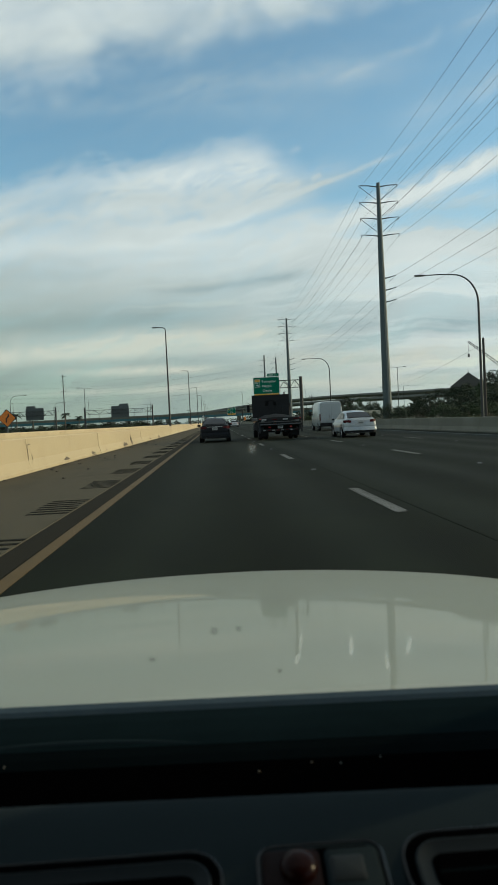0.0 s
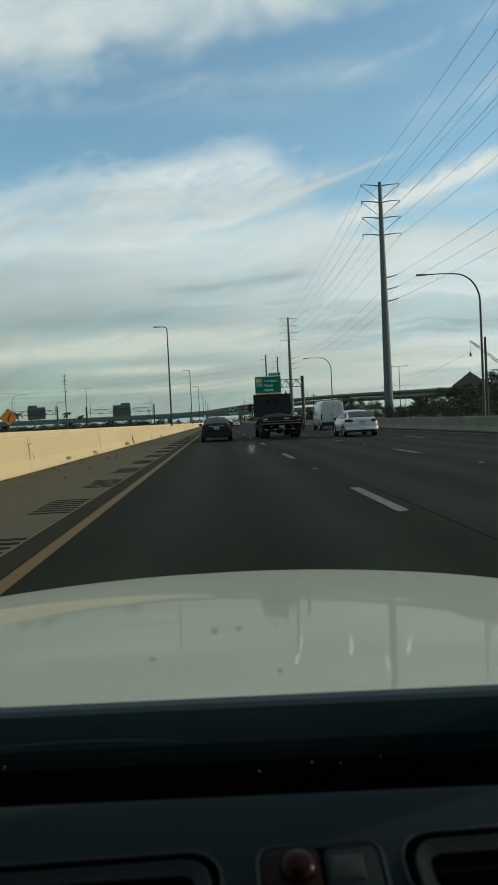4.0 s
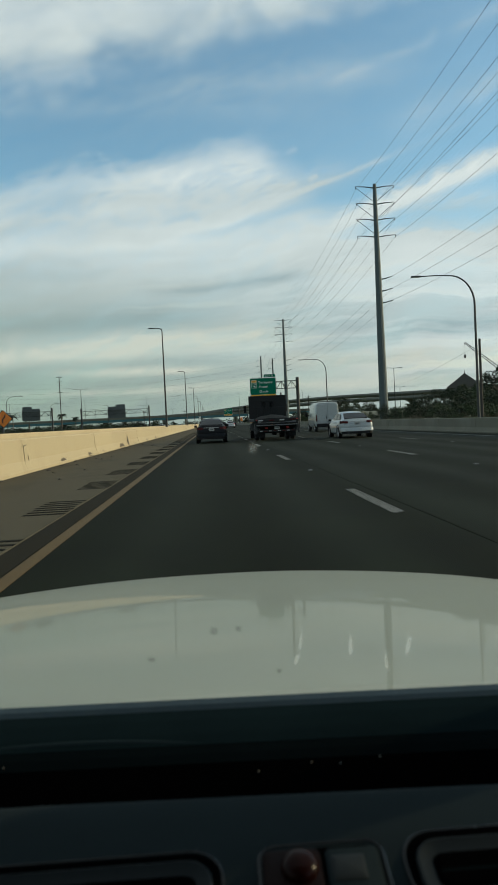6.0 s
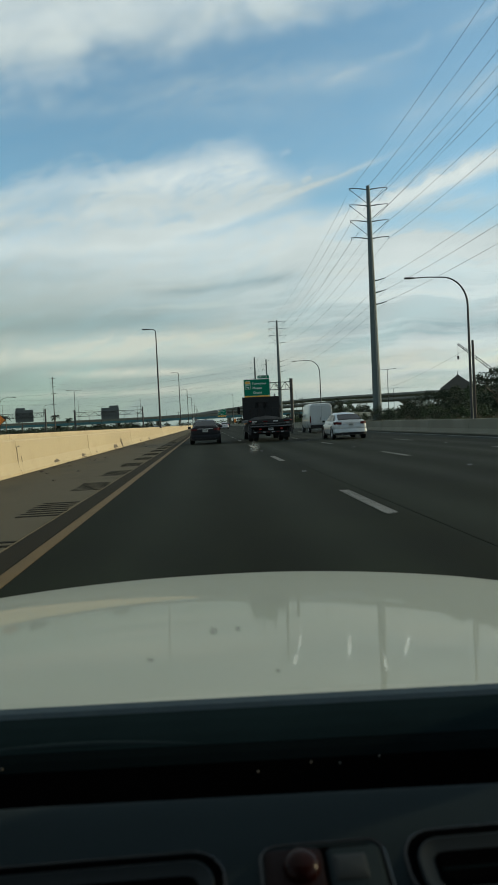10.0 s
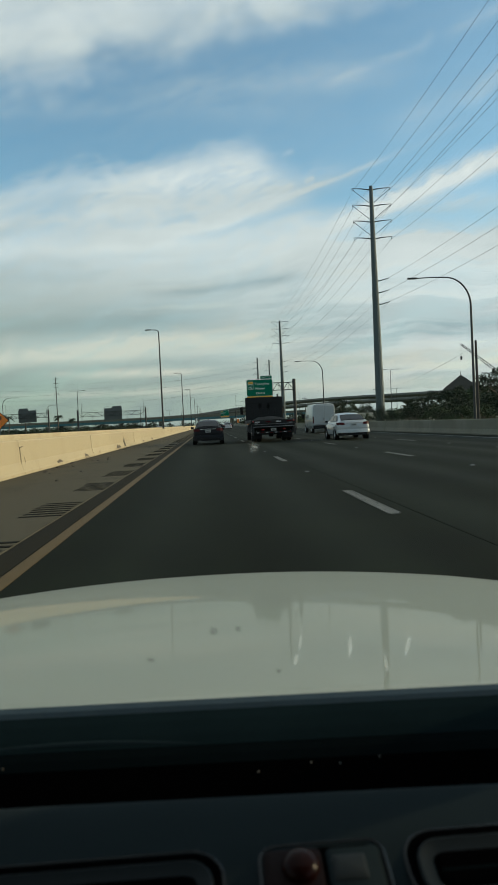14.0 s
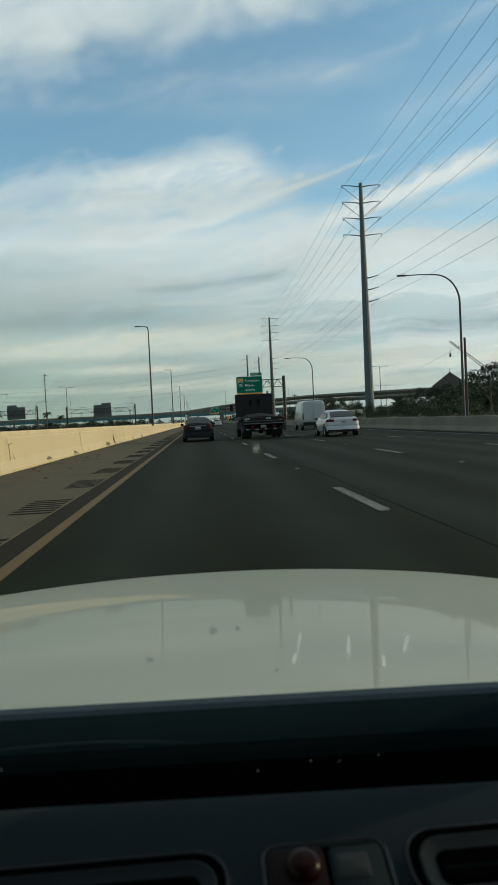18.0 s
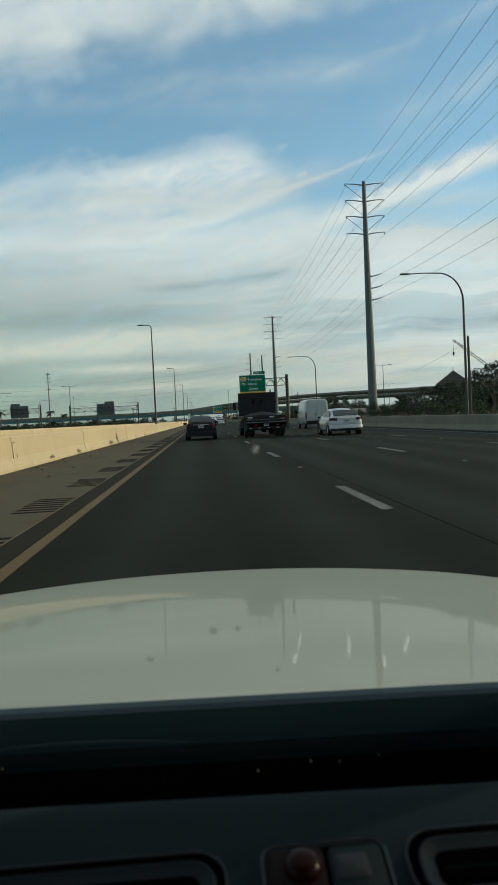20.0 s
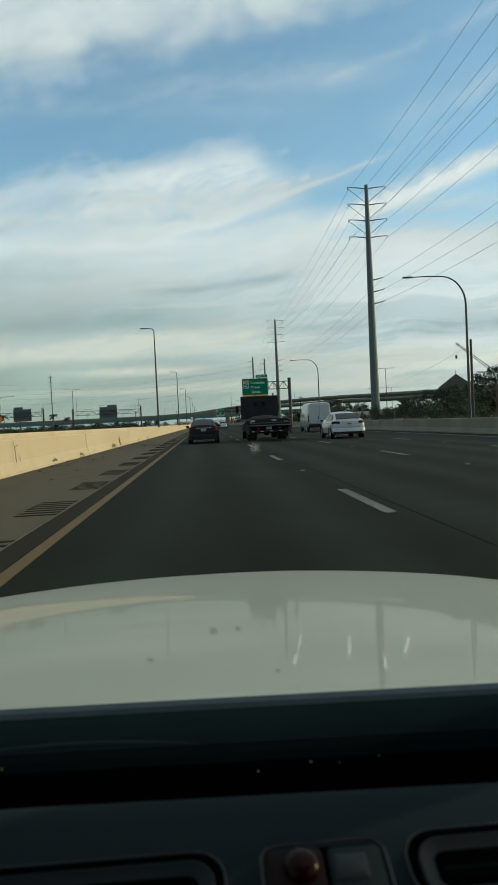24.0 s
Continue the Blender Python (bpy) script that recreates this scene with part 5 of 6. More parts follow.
def tree(at, high, wide, label, material=LEAF, clumps=34, per=55, size=0.22):
    t = thing("tree", at, label, "tree", "roadside trees")
    g = Geo().tube([(0, 0, -0.1), (0.08, 0.03, high * 0.2), (0.0, 0.1, high * 0.45), (0.1, 0.0, high * 0.7)], [high * 0.035, high * 0.028, high * 0.02, high * 0.008], 8)
    crown = Geo()
    for k in range(clumps):
        a, h = random.uniform(0, math.tau), random.uniform(0.28, 1.0)
        r = wide * 0.5 * math.sqrt(max(0.05, 1 - ((h - 0.55) / 0.5) ** 2)) * random.uniform(0.3, 1.0)
        c = (r * math.cos(a), r * math.sin(a), high * h * 0.93)
        if k % 3 == 0:
            g.tube([(0.03, 0.05, high * min(0.5, h * 0.5)), (c[0] * 0.5, c[1] * 0.5, (c[2] + high * 0.35) / 2), c], [high * 0.012, high * 0.008, high * 0.003], 5)
        leaves(crown, c, wide * random.uniform(0.11, 0.2), per, size)
    part("trunk", g, BARK, t)
    part("crown", crown, material, t)
    return t


def bush(at, high, wide, label, material=LEAF_DARK):
    b = thing("bush", at, label, "bush", "bushes behind the barrier")
    stem, crown = Geo(), Geo()
    for k in range(16):
        a, r = random.uniform(0, math.tau), wide * 0.5 * math.sqrt(random.random())
        h = high * random.uniform(0.25, 0.88) * (1 - 0.35 * (2 * r / wide) ** 2)
        c = (r * math.cos(a), r * math.sin(a), h)
        stem.tube([(c[0] * 0.2, c[1] * 0.2, -0.1), (c[0] * 0.7, c[1] * 0.7, h * 0.6), c], [0.05, 0.03, 0.012], 5)
        leaves(crown, c, max(0.5, high * 0.22), 80, 0.17)
    leaves(crown, (0, 0, high * 0.3), wide * 0.5, 260, 0.18, high * 0.55 / wide)
    part("stems", stem, BARK, b)
    part("foliage", crown, material, b)
    return b


first = bush((35, 118, -0.1), 4.2, 6.0, "dark green wild bush behind the barrier")
second = bush((40, 105, -0.1), 3.2, 5.0, "low dark green bush", LEAF)
third = tree((38.5, 92, -0.1), 7.2, 6.5, "dark leafy tree beside the road", LEAF_DARK)
fourth = tree((50, 130, -0.1), 6.5, 7.0, "broad green tree behind the barrier", LEAF)
for k, (x, y, s) in enumerate(((31, 125, 0.8), (43, 122, 1.0), (47, 118, 1.1), (52, 112, 0.9), (38, 135, 0.9), (32, 150, 0.9), (28, 175, 0.8), (27, 200, 1.0), (44, 150, 1.1), (30, 230, 1.0), (35, 190, 1.2), (26, 260, 1.0), (34, 265, 1.3), (25, 300, 1.1), (33, 100, 0.5), (31, 90, 0.4), (36, 82, 0.5), (36, 112, 1.0), (41, 114, 1.1), (45, 110, 1.1), (39, 126, 1.2), (49, 124, 1.2), (54, 122, 1.1), (34, 132, 1.0), (58, 132, 1.1), (33, 162, 1.0), (39, 168, 1.2), (46, 176, 1.2), (30, 212, 1.1), (37, 240, 1.2))):
    copy_thing((first, second)[k % 2], pose(x, y, -0.1, 0, 0, 57 * k) @ Matrix.Scale(s, 4))
for k, (x, y, s) in enumerate(((42, 86, 0.9), (47, 95, 1.0), (58, 140, 1.1), (66, 170, 1.2), (40, 215, 1.0), (52, 250, 1.2), (30, 340, 1.0), (36, 380, 1.2), (70, 220, 1.2), (85, 210, 1.2), (71, 200, 1.25), (75, 210, 1.3), (66, 196, 1.1))):
    copy_thing((third, fourth)[k % 2], pose(x, y, -0.1, 0, 0, 71 * k) @ Matrix.Scale(s, 4))


def palm(at, high, label="palm tree with drooping fronds"):
    t = thing("palm_tree", at, label, "palm", "palms beyond the opposite road")
    part("trunk", Geo().tube([(0, 0, -0.1), (0.1, 0, high * 0.5), (0.05, 0.05, high)], [0.28, 0.22, 0.18], 8), BARK, t)
    g = Geo()
    for k in range(26):
        a, lift = k * 2.4, random.uniform(-0.2, 1.0)
        pts = [Vector((math.cos(a) * r, math.sin(a) * r, high + lift * r * 0.9 - 0.28 * r * r)) for r in (0, 0.7, 1.4, 2.1, 2.6)]
        side = Vector((-math.sin(a), math.cos(a), 0))
        for i in range(4):
            w0, w1 = (0.12, 0.34, 0.36, 0.26, 0.05)[i], (0.12, 0.34, 0.36, 0.26, 0.05)[i + 1]
            g.add([pts[i] - side * w0 - Vector((0, 0, w0 * 0.6)), pts[i], pts[i + 1], pts[i + 1] - side * w1 - Vector((0, 0, w1 * 0.6))], [(0, 1, 2, 3)])
            g.add([pts[i] + side * w0 - Vector((0, 0, w0 * 0.6)), pts[i], pts[i + 1], pts[i + 1] + side * w1 - Vector((0, 0, w1 * 0.6))], [(0, 1, 2, 3)])
    part("crown", g, LEAF_DARK, t)
    return t


p = palm((-90, 330, -0.1), 9.0)
for x, y, s in ((-84, 335, 0.9), (-80, 320, 0.85), (-70, 340, 0.95), (-66, 352, 0.8), (-97, 340, 1.0), (40, 560, 1.0)):
    copy_thing(p, pose(x, y, -0.1, 0, 0, x * 7) @ Matrix.Scale(s, 4))
woods = Geo()
for k in range(900):
    a = k / 900
    x, y = -420 + 860 * a + random.uniform(-6, 6), 560 + 60 * math.sin(a * 9) + random.uniform(-25, 25)
    if -34 < x < 22:
        x, y = x * 1.75, y + 420
    leaves(woods, (x, y, random.uniform(0.3, 4.0)), random.uniform(2.5, 4.5), 40, 0.8, 0.7)
tagged(part("distant_woods", woods, LEAF_DARK), "dark green line of distant trees", "trees", kind="stuff")
hedge = Geo()
for k in range(300):
    x = -128 + 96 * random.random()
    leaves(hedge, (x, 300 - x * 0.35 + random.uniform(-22, 22), random.uniform(0.5, 2.2)), random.uniform(1.2, 2.2), 34, 0.42, 0.7)
tagged(part("verge_hedge", hedge, LEAF_DARK), "low dark hedge beyond the opposite road", "hedge", kind="stuff")
tufts = Geo()
for k in range(5200):
    x, y = random.uniform(14.2, 34), 20 + 260 * random.random() ** 1.6
    h, w, a = random.uniform(0.15, 0.75), random.uniform(0.03, 0.09), random.uniform(0, math.pi)
    dx, dy = math.cos(a) * w, math.sin(a) * w
    tufts.add([(x - dx, y - dy, -0.12), (x + dx, y + dy, -0.12), (x + random.uniform(-0.15, 0.15), y + random.uniform(-0.15, 0.15), h)], [(0, 1, 2)])
tagged(part("verge_grass", tufts, GRASS), "tall dry weeds along the verge", "grass", kind="stuff")


# ---- buildings and the crane ----
hall = thing("hall", (90, 250, -0.1), "small dark hall with a steep gabled roof and finial", "building", turn=-20.0)
part("wall", Geo().box(0, 0, 4.8, 10, 16, 9.6, 0.1), CONCRETE_DARK, hall)
part("roof", Geo().prism([(-6, 9.3), (6, 9.3), (6, 9.7), (0, 14.2), (-6, 9.7)], "y", -9, 9), ROOF_DARK, hall, "dark steep roof")
part("finial", Geo().tube([(0, -8.8, 14.1), (0, -8.8, 15.6)], [0.15, 0.04], 6), ROOF_DARK, hall)
for k in range(3):
    w = part("window", Geo().box(-3.2 + 3.2 * k, -8.02, 5.0, 1.6, 0.1, 2.2, 0.03), STUCCO, hall)
    part("pane", Geo().box(-3.2 + 3.2 * k, -8.08, 5.0, 1.3, 0.04, 1.9, 0.01), CAR_GLASS, w)
house = thing("building", (135, 300, -0.1), "long low cream building with dark roof", "building")
part("wall", Geo().box(0, 0, 4.0, 46, 18, 8.0, 0.1), STUCCO, house)
part("roof", Geo().prism([(-11, 7.9), (11, 7.9), (0, 12)], "x", -24, 24), ROOF_DARK, house)
for k in range(8):
    w = part("window", Geo().box(-20 + 5.6 * k, -9.03, 4.4, 2.0, 0.1, 2.4, 0.03), STUCCO, house)
    part("pane", Geo().box(-20 + 5.6 * k, -9.09, 4.4, 1.7, 0.04, 2.1, 0.01), CAR_GLASS, w)
wall = thing("boundary_wall", (60, 150, -0.1), "low cream garden wall behind bushes", "wall")
part("wall", Geo().box(0, 0, 1.1, 60, 0.3, 2.2, 0.03), STUCCO, wall)
shop = thing("building", (-215, 480, -0.1), "low white commercial building across the road", "building")
part("wall", Geo().box(0, 0, 4, 60, 20, 8, 0.1), STUCCO, shop)
part("roof", Geo().box(0, 0, 8.2, 61, 21, 0.5, 0.1), CONCRETE_GREY, shop)
for k in range(9):
    w = part("window", Geo().box(-26 + 6.5 * k, -10.03, 4.6, 3.6, 0.1, 2.6, 0.03), STUCCO, shop)
    part("pane", Geo().box(-26 + 6.5 * k, -10.1, 4.6, 3.2, 0.04, 2.2, 0.01), CAR_GLASS, w)
crane = thing("mobile_crane", (112, 233, -0.1), "crane with a long lattice boom", "crane")
part("body", Geo().box(0, 0, 1.6, 3, 7, 2.4, 0.2), SIGN_YELLOW, crane)
boom = Geo()
A, B = Vector((0, 2, 2.6)), Vector((-27, 2, 24))
d = (B - A).normalized()
u = d.cross(Vector((0, 1, 0))).normalized()
w = d.cross(u)
cs = [u * a + w * b for a, b in ((0.6, 0.6), (-0.6, 0.6), (-0.6, -0.6), (0.6, -0.6))]
for c in cs:
    boom.tube([A + c, B + c * 0.4], 0.05, 5)
for i in range(24):
    for k in range(4):
        boom.tube([A.lerp(B, i / 24) + cs[k] * (1 - 0.6 * i / 24), A.lerp(B, (i + 1) / 24) + cs[(k + 1) % 4] * (1 - 0.6 * (i + 1) / 24)], 0.028, 4)
part("boom", boom, POLE_DARK, crane, "dark lattice boom")
part("hoist_rope", Geo().tube([B, B + Vector((0, 0, -4))], 0.04, 4), WIRE, crane)
part("hook_block", Geo().box(B.x, B.y, B.z - 4.6, 0.6, 0.4, 1.2, 0.1), POLE_DARK, crane)


# ---- rumble strips, reflectors and litter ----
groove = Geo().box(0, 0, 0.002, 0.58, 0.10, 0.006, 0.0).mesh("groove", ASPHALT_SEAM)
for k in range(26):
    y = 6.0 + 3.95 * k
    strip = thing("rumble_strip", (-2.37, y, 0.01), "dark milled rumble strip grooves in the shoulder", "rumble strip", "rumble strips")
    for j in range(7 if y < 60 else 5):
        ob = part("groove", groove, ASPHALT_SEAM, strip)
        ob.location = (random.uniform(-0.03, 0.03), j * 0.28, 0)
dash_meshes = []
for k in range(5):
    g = Geo()
    for j in range(8):
        x, y = -0.07 + 0.02 * j, -1.52 + random.uniform(0, 0.1)
        while y < 1.46:
            n = min(random.uniform(0.25, 1.3), 1.52 - y)
            g.box(x + random.uniform(-0.002, 0.002), y + n / 2, 0.0035, random.uniform(0.010, 0.0205), n, 0.005)
            y += n + random.choice((0.01, 0.02, 0.05))
    dash_meshes.append(g.mesh("lane_dash", PAINT_WHITE))
for x, y0 in ((2.14, 9.77), (5.65, 21.3), (9.15, 20.9)):
    for k in range(-3, 50):
        ob = part("lane_dash", dash_meshes[k % 5], PAINT_WHITE, road)
        ob.location = (x, y0 + DASH * k, 0)
for x, y0 in ((2.14, 15.87), (5.65, 15.2), (9.15, 14.8)):
    for k in range(0, 14):
        r = thing("road_reflector", (x, y0 + DASH * k, 0), "small raised white road reflector", "reflector", "road reflectors")
        part("housing", Geo().rings([[(-0.05, -0.05, 0), (0.05, -0.05, 0), (0.05, 0.05, 0), (-0.05, 0.05, 0)], [(-0.04, -0.02, 0.018), (0.04, -0.02, 0.018), (0.04, 0.02, 0.018), (-0.04, 0.02, 0.018)]]), TRUCK_BARE, r)
for k in range(44):
    y = 7 + 50 * random.random() ** 1.4
    x = BARRIER_L + 0.1 + 1.6 * random.random() ** 2.2
    n = random.randint(5, 7)
    rr = random.uniform(0.02, 0.07)
    ring = lambda z, q: [(rr * q * math.cos(i * math.tau / n) * random.uniform(0.7, 1.3), rr * q * math.sin(i * math.tau / n) * random.uniform(0.8, 2.2), z) for i in range(n)]
    ob = solid("debris", Geo().rings([ring(0, 1.0), ring(rr * 0.4, 0.8), ring(rr * 0.6, 0.3)]), DEBRIS, "small dark scrap of litter on the shoulder", "litter", "scraps along the wall")
    ob.location = (x, y, 0.01)


# ---- the car that carries the camera ----
own = thing("car", (0, 0, 0), "white car seen from its cabin, bonnet and black dashboard", "car")
CCX = -0.05
SKEW = 0.048     # the screen's foot runs slightly aslant
NEAR = 0.85      # the bonnet, screen and dashboard are drawn larger and then set nearer to the eye


def near(geo, skew=0.0):
    geo.v = [(x * NEAR, (y - skew * x) * NEAR, 1.15 + (z - 1.15) * NEAR) for x, y, z in geo.v]
    return geo


def bonnet_z(y):
    ys = (0.70, 0.80, 1.2, 1.6, 2.0, 2.3, 2.5, 2.65, 2.75)
    zs = (0.852, 0.843, 0.806, 0.763, 0.712, 0.665, 0.628, 0.58, 0.50)
    return float(np.interp(y, ys, zs))


def smooth_z(y):
    return sum(bonnet_z(y + 0.03 * k) for k in range(-5, 6)) / 11


def bonnet_point(u, v):
    y = 0.80 + 1.92 * v
    x = (u - 0.5) * 1.96
    return (x + CCX, y - 0.14 * x * x * v - (1 - v) * SKEW * x, smooth_z(y) + 0.014 * max(0.0, x) * v - 0.062 * x * x - 0.1 * max(0.0, abs(x) - 0.75) ** 2)


part("bonnet", near(Geo().sheet(bonnet_point, 60, 70)), HOOD_PAINT, own, "glossy off-white bonnet", smooth=True)
part("cowl", near(Geo().box(CCX, 0.789, 0.8352, 1.9, 0.030, 0.016, 0.007), SKEW), COWL, own, "grey-blue cowl strip")
for s in (-1, 1):
    part("front_wing", Geo().sheet(lambda u, v: (CCX + s * (0.82 + 0.05 * math.sin(v * math.pi / 2)), 0.55 + 1.5 * u, 1.15 + (smooth_z((0.6 + 1.5 * u) / NEAR) - 1.15) * NEAR - 0.075 - 0.38 * v), 16, 6), HOOD_PAINT, own, smooth=True)
    part("door", Geo().box(CCX + s * 0.86, -0.35, 0.55, 0.08, 1.8, 0.72, 0.03), HOOD_PAINT, own)
    part("rear_door", Geo().box(CCX + s * 0.86, -1.75, 0.55, 0.08, 0.9, 0.72, 0.03), HOOD_PAINT, own)
    part("pillar", Geo().tube([(CCX + s * 0.80, 0.79, 0.84), (CCX + s * 0.66, 0.17, 1.44)], 0.045, 8), HOOD_PAINT, own)
    part("centre_pillar", Geo().tube([(CCX + s * 0.82, -0.75, 0.88), (CCX + s * 0.66, -0.75, 1.46)], 0.06, 8), HOOD_PAINT, own)
    part("rear_pillar", Geo().tube([(CCX + s * 0.80, -2.3, 0.9), (CCX + s * 0.64, -1.75, 1.43)], 0.08, 8), HOOD_PAINT, own)
    for ya, yb, za, zb in ((0.72, -0.70, 0.23, -0.70), (-0.80, -1.95, -0.80, -1.65)):
        part("side_window", Geo().quad((CCX + s * 0.81, ya, 0.90), (CCX + s * 0.81, yb, 0.90), (CCX + s * 0.66, zb, 1.44), (CCX + s * 0.66, za, 1.44), (s * 0.003, 0, 0)), TINTED, own, "dark tinted side window")
    wheel(own, CCX + s * 0.74, 1.5, 0.3, 0.2)
    wheel(own, CCX + s * 0.76, -1.35, 0.3, 0.2)
    part("headlight", Geo().box(CCX + s * 0.6, 2.12, 0.55, 0.3, 0.12, 0.12, 0.04), GLASS_LAMP, own)
part("front_bumper", Geo().rings([[(CCX - w, y, 0.22), (CCX + w, y, 0.22), (CCX + w, y, 0.56), (CCX - w, y, 0.56)] for w, y in ((0.84, 1.85), (0.80, 2.08), (0.68, 2.26), (0.5, 2.32))]), HOOD_PAINT, own)
part("roof", Geo().rings([[(CCX - w, y, z - 0.07), (CCX + w, y, z - 0.07), (CCX + w * 0.94, y, z), (CCX, y, z + 0.03), (CCX - w * 0.94, y, z)] for y, w, z in ((0.2, 0.62, 1.46), (-0.2, 0.68, 1.51), (-1.2, 0.68, 1.52), (-1.75, 0.62, 1.46))]), HOOD_PAINT, own, smooth=True)
part("floor_pan", Geo().box(CCX, -0.4, 0.22, 1.68, 3.9, 0.1, 0.02), CLOTH, own)
part("bulkhead", Geo().box(CCX, 0.70, 0.52, 1.6, 0.04, 0.5), CLOTH, own)
part("boot", Geo().box(CCX, -2.25, 0.6, 1.66, 0.75, 0.65, 0.08), HOOD_PAINT, own)
for x in (-0.42, 0.36):
    seat = part("seat", Geo().box(x, -0.35, 0.45, 0.5, 0.5, 0.18, 0.06), CLOTH, own)
    part("seat_back", Geo().box(x, -0.68, 0.85, 0.5, 0.16, 0.7, 0.06), CLOTH, seat)
part("rear_seat", Geo().box(CCX, -1.7, 0.8, 1.4, 0.3, 0.9, 0.08), CLOTH, own)

# dashboard: the dark top behind a paler lip
DASH_CURVE = ((0.575, 0.690), (0.64, 0.730), (0.67, 0.768), (0.695, 0.800), (0.715, 0.820), (0.735, 0.832), (0.755, 0.838), (0.775, 0.8395))


def dash_z(y):
    return float(np.interp(y, [p[0] for p in DASH_CURVE], [p[1] for p in DASH_CURVE]))


def on_dash(tx, slope):
    """The place on the dashboard top that lies along a line of sight."""
    lo, hi = 0.60, 0.775
    for _ in range(30):
        y = (lo + hi) / 2
        lo, hi = (y, hi) if dash_z(y) - 1.15 < slope * y else (lo, y)
    return (tx * y, y, dash_z(y))


def dash_strip(y0, y1, lift=0.0):
    """A length of the dashboard top between two depths, closed below."""
    run = [(y0 + (y1 - y0) * i / 16, dash_z(y0 + (y1 - y0) * i / 16) + lift) for i in range(17)]
    return near(Geo().rings([[(CCX + x, y, z) for y, z in [(y0, 0.60)] + run + [(y1, 0.60)]] for x in (-0.95, -0.5, 0.0, 0.5, 0.95)]), SKEW)


SHADE_START, SHADE_FULL = on_dash(0.0, -0.450)[1], on_dash(0.0, -0.476)[1]
dash = part("dashboard", dash_strip(SHADE_START, 0.775), DASH_TOP, own, "matt black dashboard top", smooth=True)
# two darker strips paint the top's fade into shade behind the lip
part("dash_half_shade", dash_strip(SHADE_FULL, SHADE_START, -0.0005), DASH_SHADED, dash, "darker strip of dashboard top, painted half shade", smooth=True)
part("dash_deep_shade", dash_strip(0.575, SHADE_FULL, -0.001), SHADE_BLACK, dash, "black strip of dashboard top, painted deep shade", smooth=True)
# a thin paler tube draws a faint curved reflection over the dashboard
seam = [on_dash(-0.36 + 0.019 * i, -0.4435 + 0.006 * math.sin(i / 18 * math.pi) - 0.004 * i / 18) for i in range(19)]
part("dash_reflection_line", near(Geo().tube([(x, y, z - 0.0012) for x, y, z in seam], [0.0026 * math.sin(0.25 + i / 18 * 2.7) + 0.0004 for i in range(19)], 6), SKEW), DASH_REFLECTION, dash, "faint curved reflection line, drawn as a paler tube", smooth=True)


def lip(x):
    e = 0.006 * math.cos(x * 2.0)
    drop = 0.024 * max(0.0, x) + 0.006 * min(1.0, max(0.0, (x + 0.2) / 0.2))
    return [(x, y, z + e - (drop if 0.54 < y < 0.584 else 0.0)) for y, z in ((0.585, 0.80), (0.582, 0.836), (0.574, 0.8475), (0.562, 0.8505), (0.545, 0.8465), (0.52, 0.8375), (0.50, 0.830), (0.45, 0.808), (0.425, 0.79), (0.41, 0.75), (0.40, 0.55), (0.585, 0.55))]


panel = part("panel", near(Geo().rings([lip(CCX - 0.95 + 1.9 * i / 20) for i in range(21)])), DASH_PANEL, dash, "charcoal grey dashboard panel", smooth=True)
TILT = math.degrees(math.atan(0.33))


def on_panel(x, down, up, geo, material, name, parent, label="", smooth=True):
    """A part drawn flat, laid on the slanting panel."""
    ob = part(name, geo, material, parent, label, smooth)
    a = radians(TILT)
    y, z = 0.521 - down * math.cos(a) - up * math.sin(a), 0.8425 - down * math.sin(a) + up * math.cos(a)
    ob.matrix_world = pose(x * NEAR, y * NEAR, 1.15 + (z - 1.15) * NEAR, TILT, 0, 0) @ Matrix.Scale(NEAR, 4)
    return ob


def frame_ring(w, h, r, edge, rise):
    """A raised rounded frame."""
    loops = []
    for grow, z in ((0.0, -0.004), (0.0, rise * 0.6), (-edge * 0.35, rise), (-edge * 0.7, rise * 0.8), (-edge, -0.004)):
        loops.append([(x, y, z) for x, y in rounded(w + 2 * grow, h + 2 * grow, max(0.004, r + grow), 6)])
    return Geo().rings(loops, cap=False)


def plate(w, h, r, low, high, crown=0.0):
    return Geo().rings([[(x, y, low) for x, y in rounded(w, h, r, 6)], [(x, y, high) for x, y in rounded(w, h, r, 6)], [(x, y, high + 0.0015 + crown) for x, y in rounded(w - 0.005, h - 0.005, max(0.002, r - 0.002), 6)]])


def bevelled_disc(r, h):
    return Geo().lathe([(r * math.cos(a), h * math.sin(a)) for a in (-0.2, 0.0, 0.25, 0.5, 0.75, 1.0, 1.25)] + [(0.0, h)], 28, "z")


def tray(w, h, r, wide, deep):
    """A sunken ledge round an opening, with a soft outer lip."""
    loops = []
    for grow, z in ((0.0, -0.001), (0.0, 0.0022), (-0.0012, 0.0032), (-0.003, 0.0028), (-0.005, 0.0016), (-wide * 0.8, 0.0010), (-wide, 0.0002), (-wide - 0.001, -deep)):
        loops.append([(x, y, z) for x, y in rounded(w + 2 * grow, h + 2 * grow, max(0.004, r + grow), 8)])
    return Geo().rings(loops, cap=False)


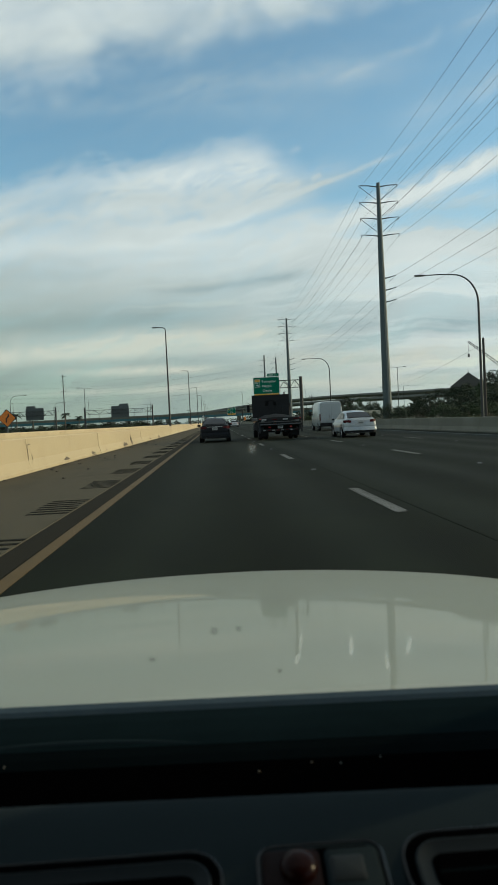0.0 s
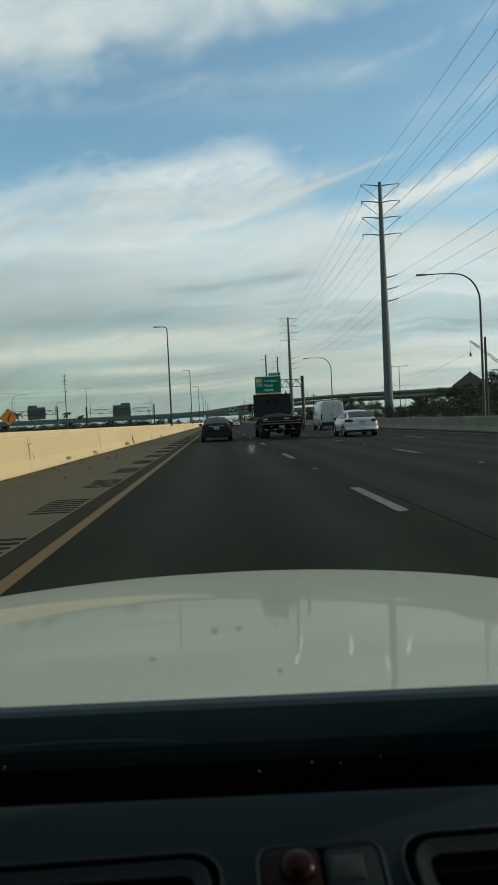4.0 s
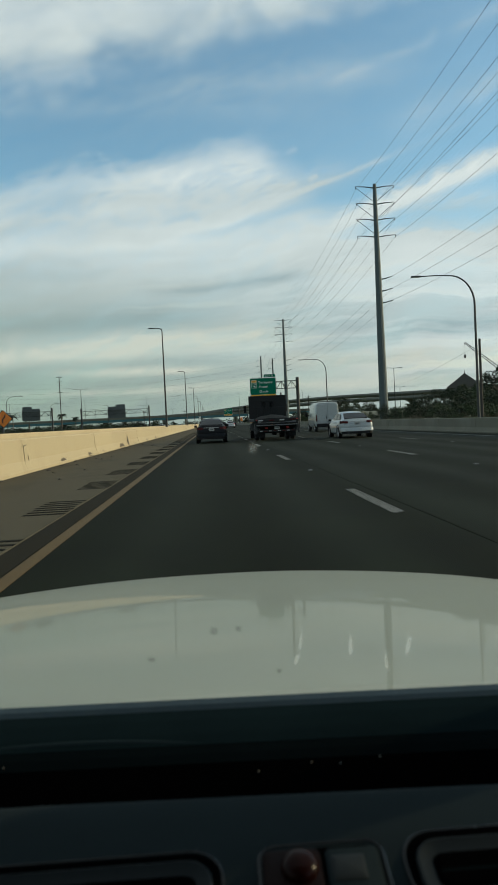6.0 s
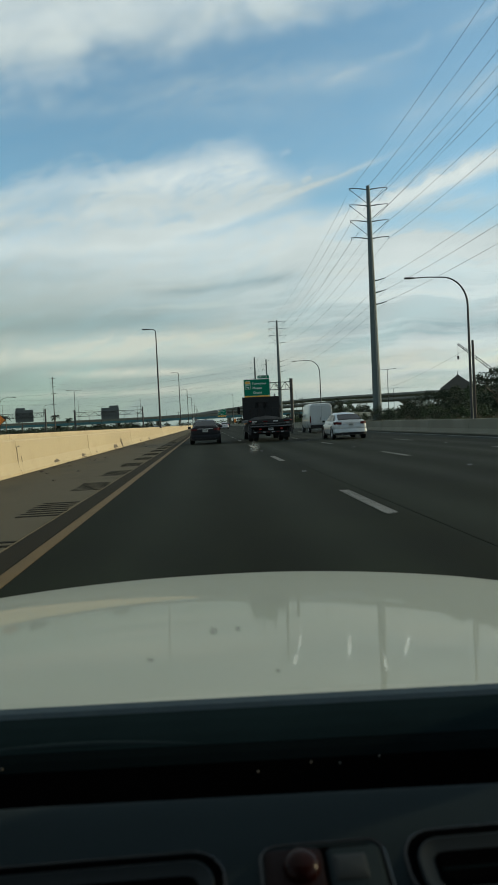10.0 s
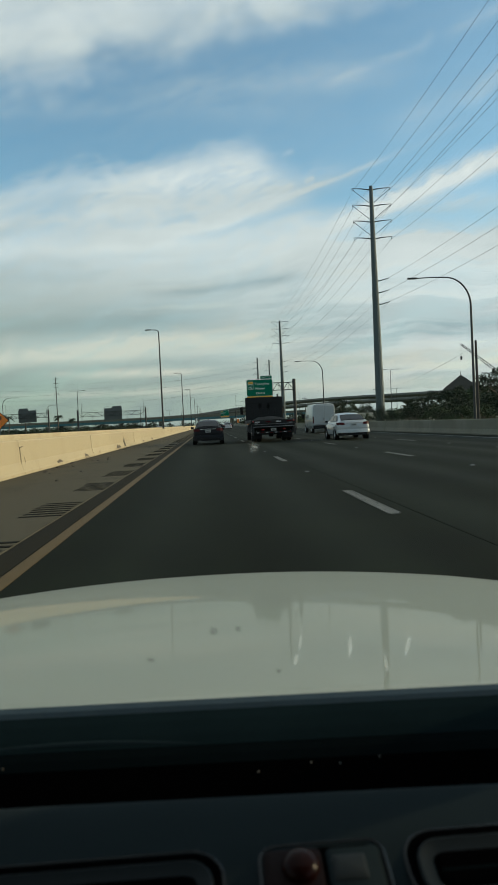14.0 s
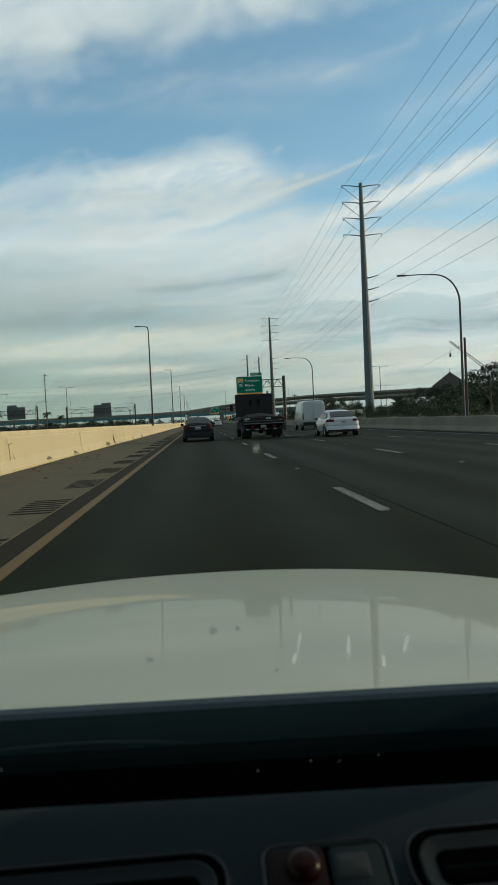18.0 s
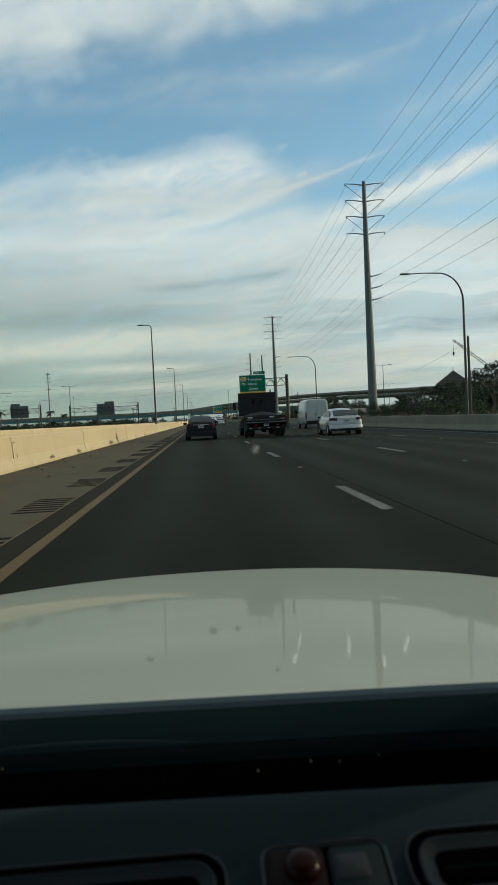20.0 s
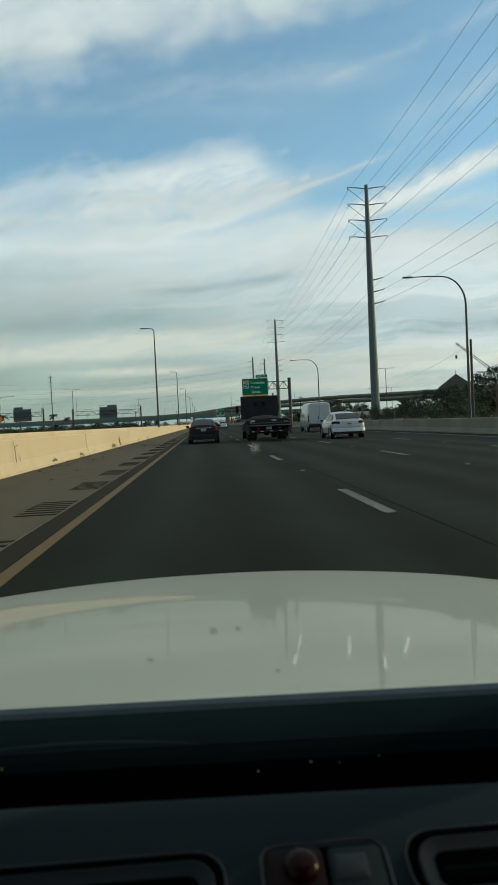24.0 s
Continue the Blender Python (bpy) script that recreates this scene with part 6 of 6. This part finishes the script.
for x, w, down in ((-0.183, 0.36, 0.036), (0.307, 0.36, 0.034)):
    # flat black plates paint the shade of the recess; the panel is uncut
    vent = on_panel(x, down, 0.0, plate(w, 0.058, 0.024, -0.002, 0.0002), SHADE_BLACK, "air_vent", dash, "air vent on a flat black plate painted as its shaded recess")
    part("vent_lip", frame_ring(w + 0.003, 0.061, 0.025, 0.003, 0.0014), DASH_GLOSS, vent, "glossy edge of the vent opening", smooth=True)
    part("vent_frame", tray(w - 0.014, 0.050, 0.019, 0.0115, 0.003), VENT_PLASTIC, vent, "dark grey vent frame", smooth=True).location = (0, -0.005, 0.0014)
    # black plate: painted darkness of the duct opening
    part("duct_shade", plate(w - 0.040, 0.026, 0.008, -0.002, 0.0004), SHADE_BLACK, vent).location = (0, -0.004, 0.0018)
    part("louvre", Geo().box(0, -0.006, 0.0034, w - 0.044, 0.0025, 0.0008, 0.0003), DASH_SHADED, vent)
bezel = on_panel(0.068, 0.039, 0.0, frame_ring(0.092, 0.064, 0.013, 0.0036, 0.002), DASH_GLOSS, "switch_bezel", dash, "dark switch surround")
# black plate: painted shade in the gap round the switches
part("switch_gap_shade", plate(0.084, 0.056, 0.010, -0.002, 0.0002), SHADE_BLACK, bezel)
part("hazard_button", plate(0.041, 0.052, 0.006, -0.002, 0.002), BUTTON_RED, bezel, "dark red hazard button", smooth=True).location = (-0.0215, 0, 0)
part("button_dome", bevelled_disc(0.0135, 0.0095), BUTTON_DOME, bezel, "rounded dark red knob", smooth=True).location = (-0.0165, 0.0105, 0.003)
sw = part("switch", plate(0.040, 0.052, 0.006, -0.002, 0.001), DASH_PANEL, bezel, "grey switch", smooth=True)
sw.location = (0.0215, 0, 0)
mark = part("switch_mark", plate(0.024, 0.020, 0.002, 0.001, 0.0030), BUTTON_GREY, bezel, "pale grey switch window", smooth=True)
mark.location = (0.018, 0.008, 0)

# windscreen and the dirt on it
screen = part("windscreen", Geo().quad((CCX - 0.78, 0.712, 0.862), (CCX + 0.78, 0.712, 0.862), (CCX + 0.62, 0.12, 1.455), (CCX - 0.62, 0.12, 1.455), (0, 0.003, 0.003)), WINDSCREEN, own, "clear windscreen glass")
screen.visible_shadow = False


def on_glass(tx, slope):
    """The place on the inside of the glass that lies along a line of sight."""
    k = (1.455 - 0.892) / (0.682 - 0.12)
    y = (0.892 + k * 0.682 - 1.15) / (slope + k) - 0.003
    return Vector((tx * y, y, 1.15 + slope * y))


def stain(tx, slope, w, h, material, label, lean=0.0):
    c = on_glass(tx, slope)
    a = (on_glass(tx, slope + 0.01) - c).normalized()
    pts = []
    for i in range(14):
        q = i * math.tau / 14
        r = random.uniform(0.75, 1.15)
        pts.append(c + Vector((1, 0, 0)) * (w * r * math.cos(q) + lean * math.sin(q) * h) + a * h * r * math.sin(q))
    g = Geo().add(pts, [tuple(range(14))])
    ob = part("smudge", g, material, screen, label)
    ob.visible_shadow = False


stain(0.066, -0.036, 0.0032, 0.0065, STAIN_PALE, "pale smear on the glass")
stain(-0.004, -0.290, 0.006, 0.012, STAIN_DARK, "dark insect stain")
stain(0.031, -0.288, 0.0045, 0.008, STAIN_DARK, "dark insect stain")
stain(-0.093, -0.325, 0.0055, 0.007, STAIN_DARK, "dark insect stain")
stain(0.084, -0.352, 0.0035, 0.006, STAIN_DARK, "dark insect stain")
for tx, s, w, h, lean in ((0.188, -0.326, 0.0016, 0.056, 0.0), (0.238, -0.349, 0.0015, 0.042, -0.06), (0.270, -0.331, 0.0018, 0.042, 0.09), (0.110, -0.337, 0.0020, 0.024, 0.2), (0.117, -0.315, 0.0014, 0.036, 0.06)):
    stain(tx, s, w, h, STAIN_STREAK, "pale streak on the glass", lean)
for tx, slope in ((0.049, -0.493), (0.124, -0.4835), (0.165, -0.4865), (0.221, -0.480), (-0.31, -0.470)):
    ob = part("dust_speck", Geo().lathe([(0.0010, -0.0004), (0.0008, 0.0010), (0, 0.0012)], 7, "z"), DUST, dash)
    x, y, z = on_dash(tx, slope)
    ob.location = (x * NEAR, (y - SKEW * x) * NEAR, 1.15 + (z - 1.15) * NEAR)
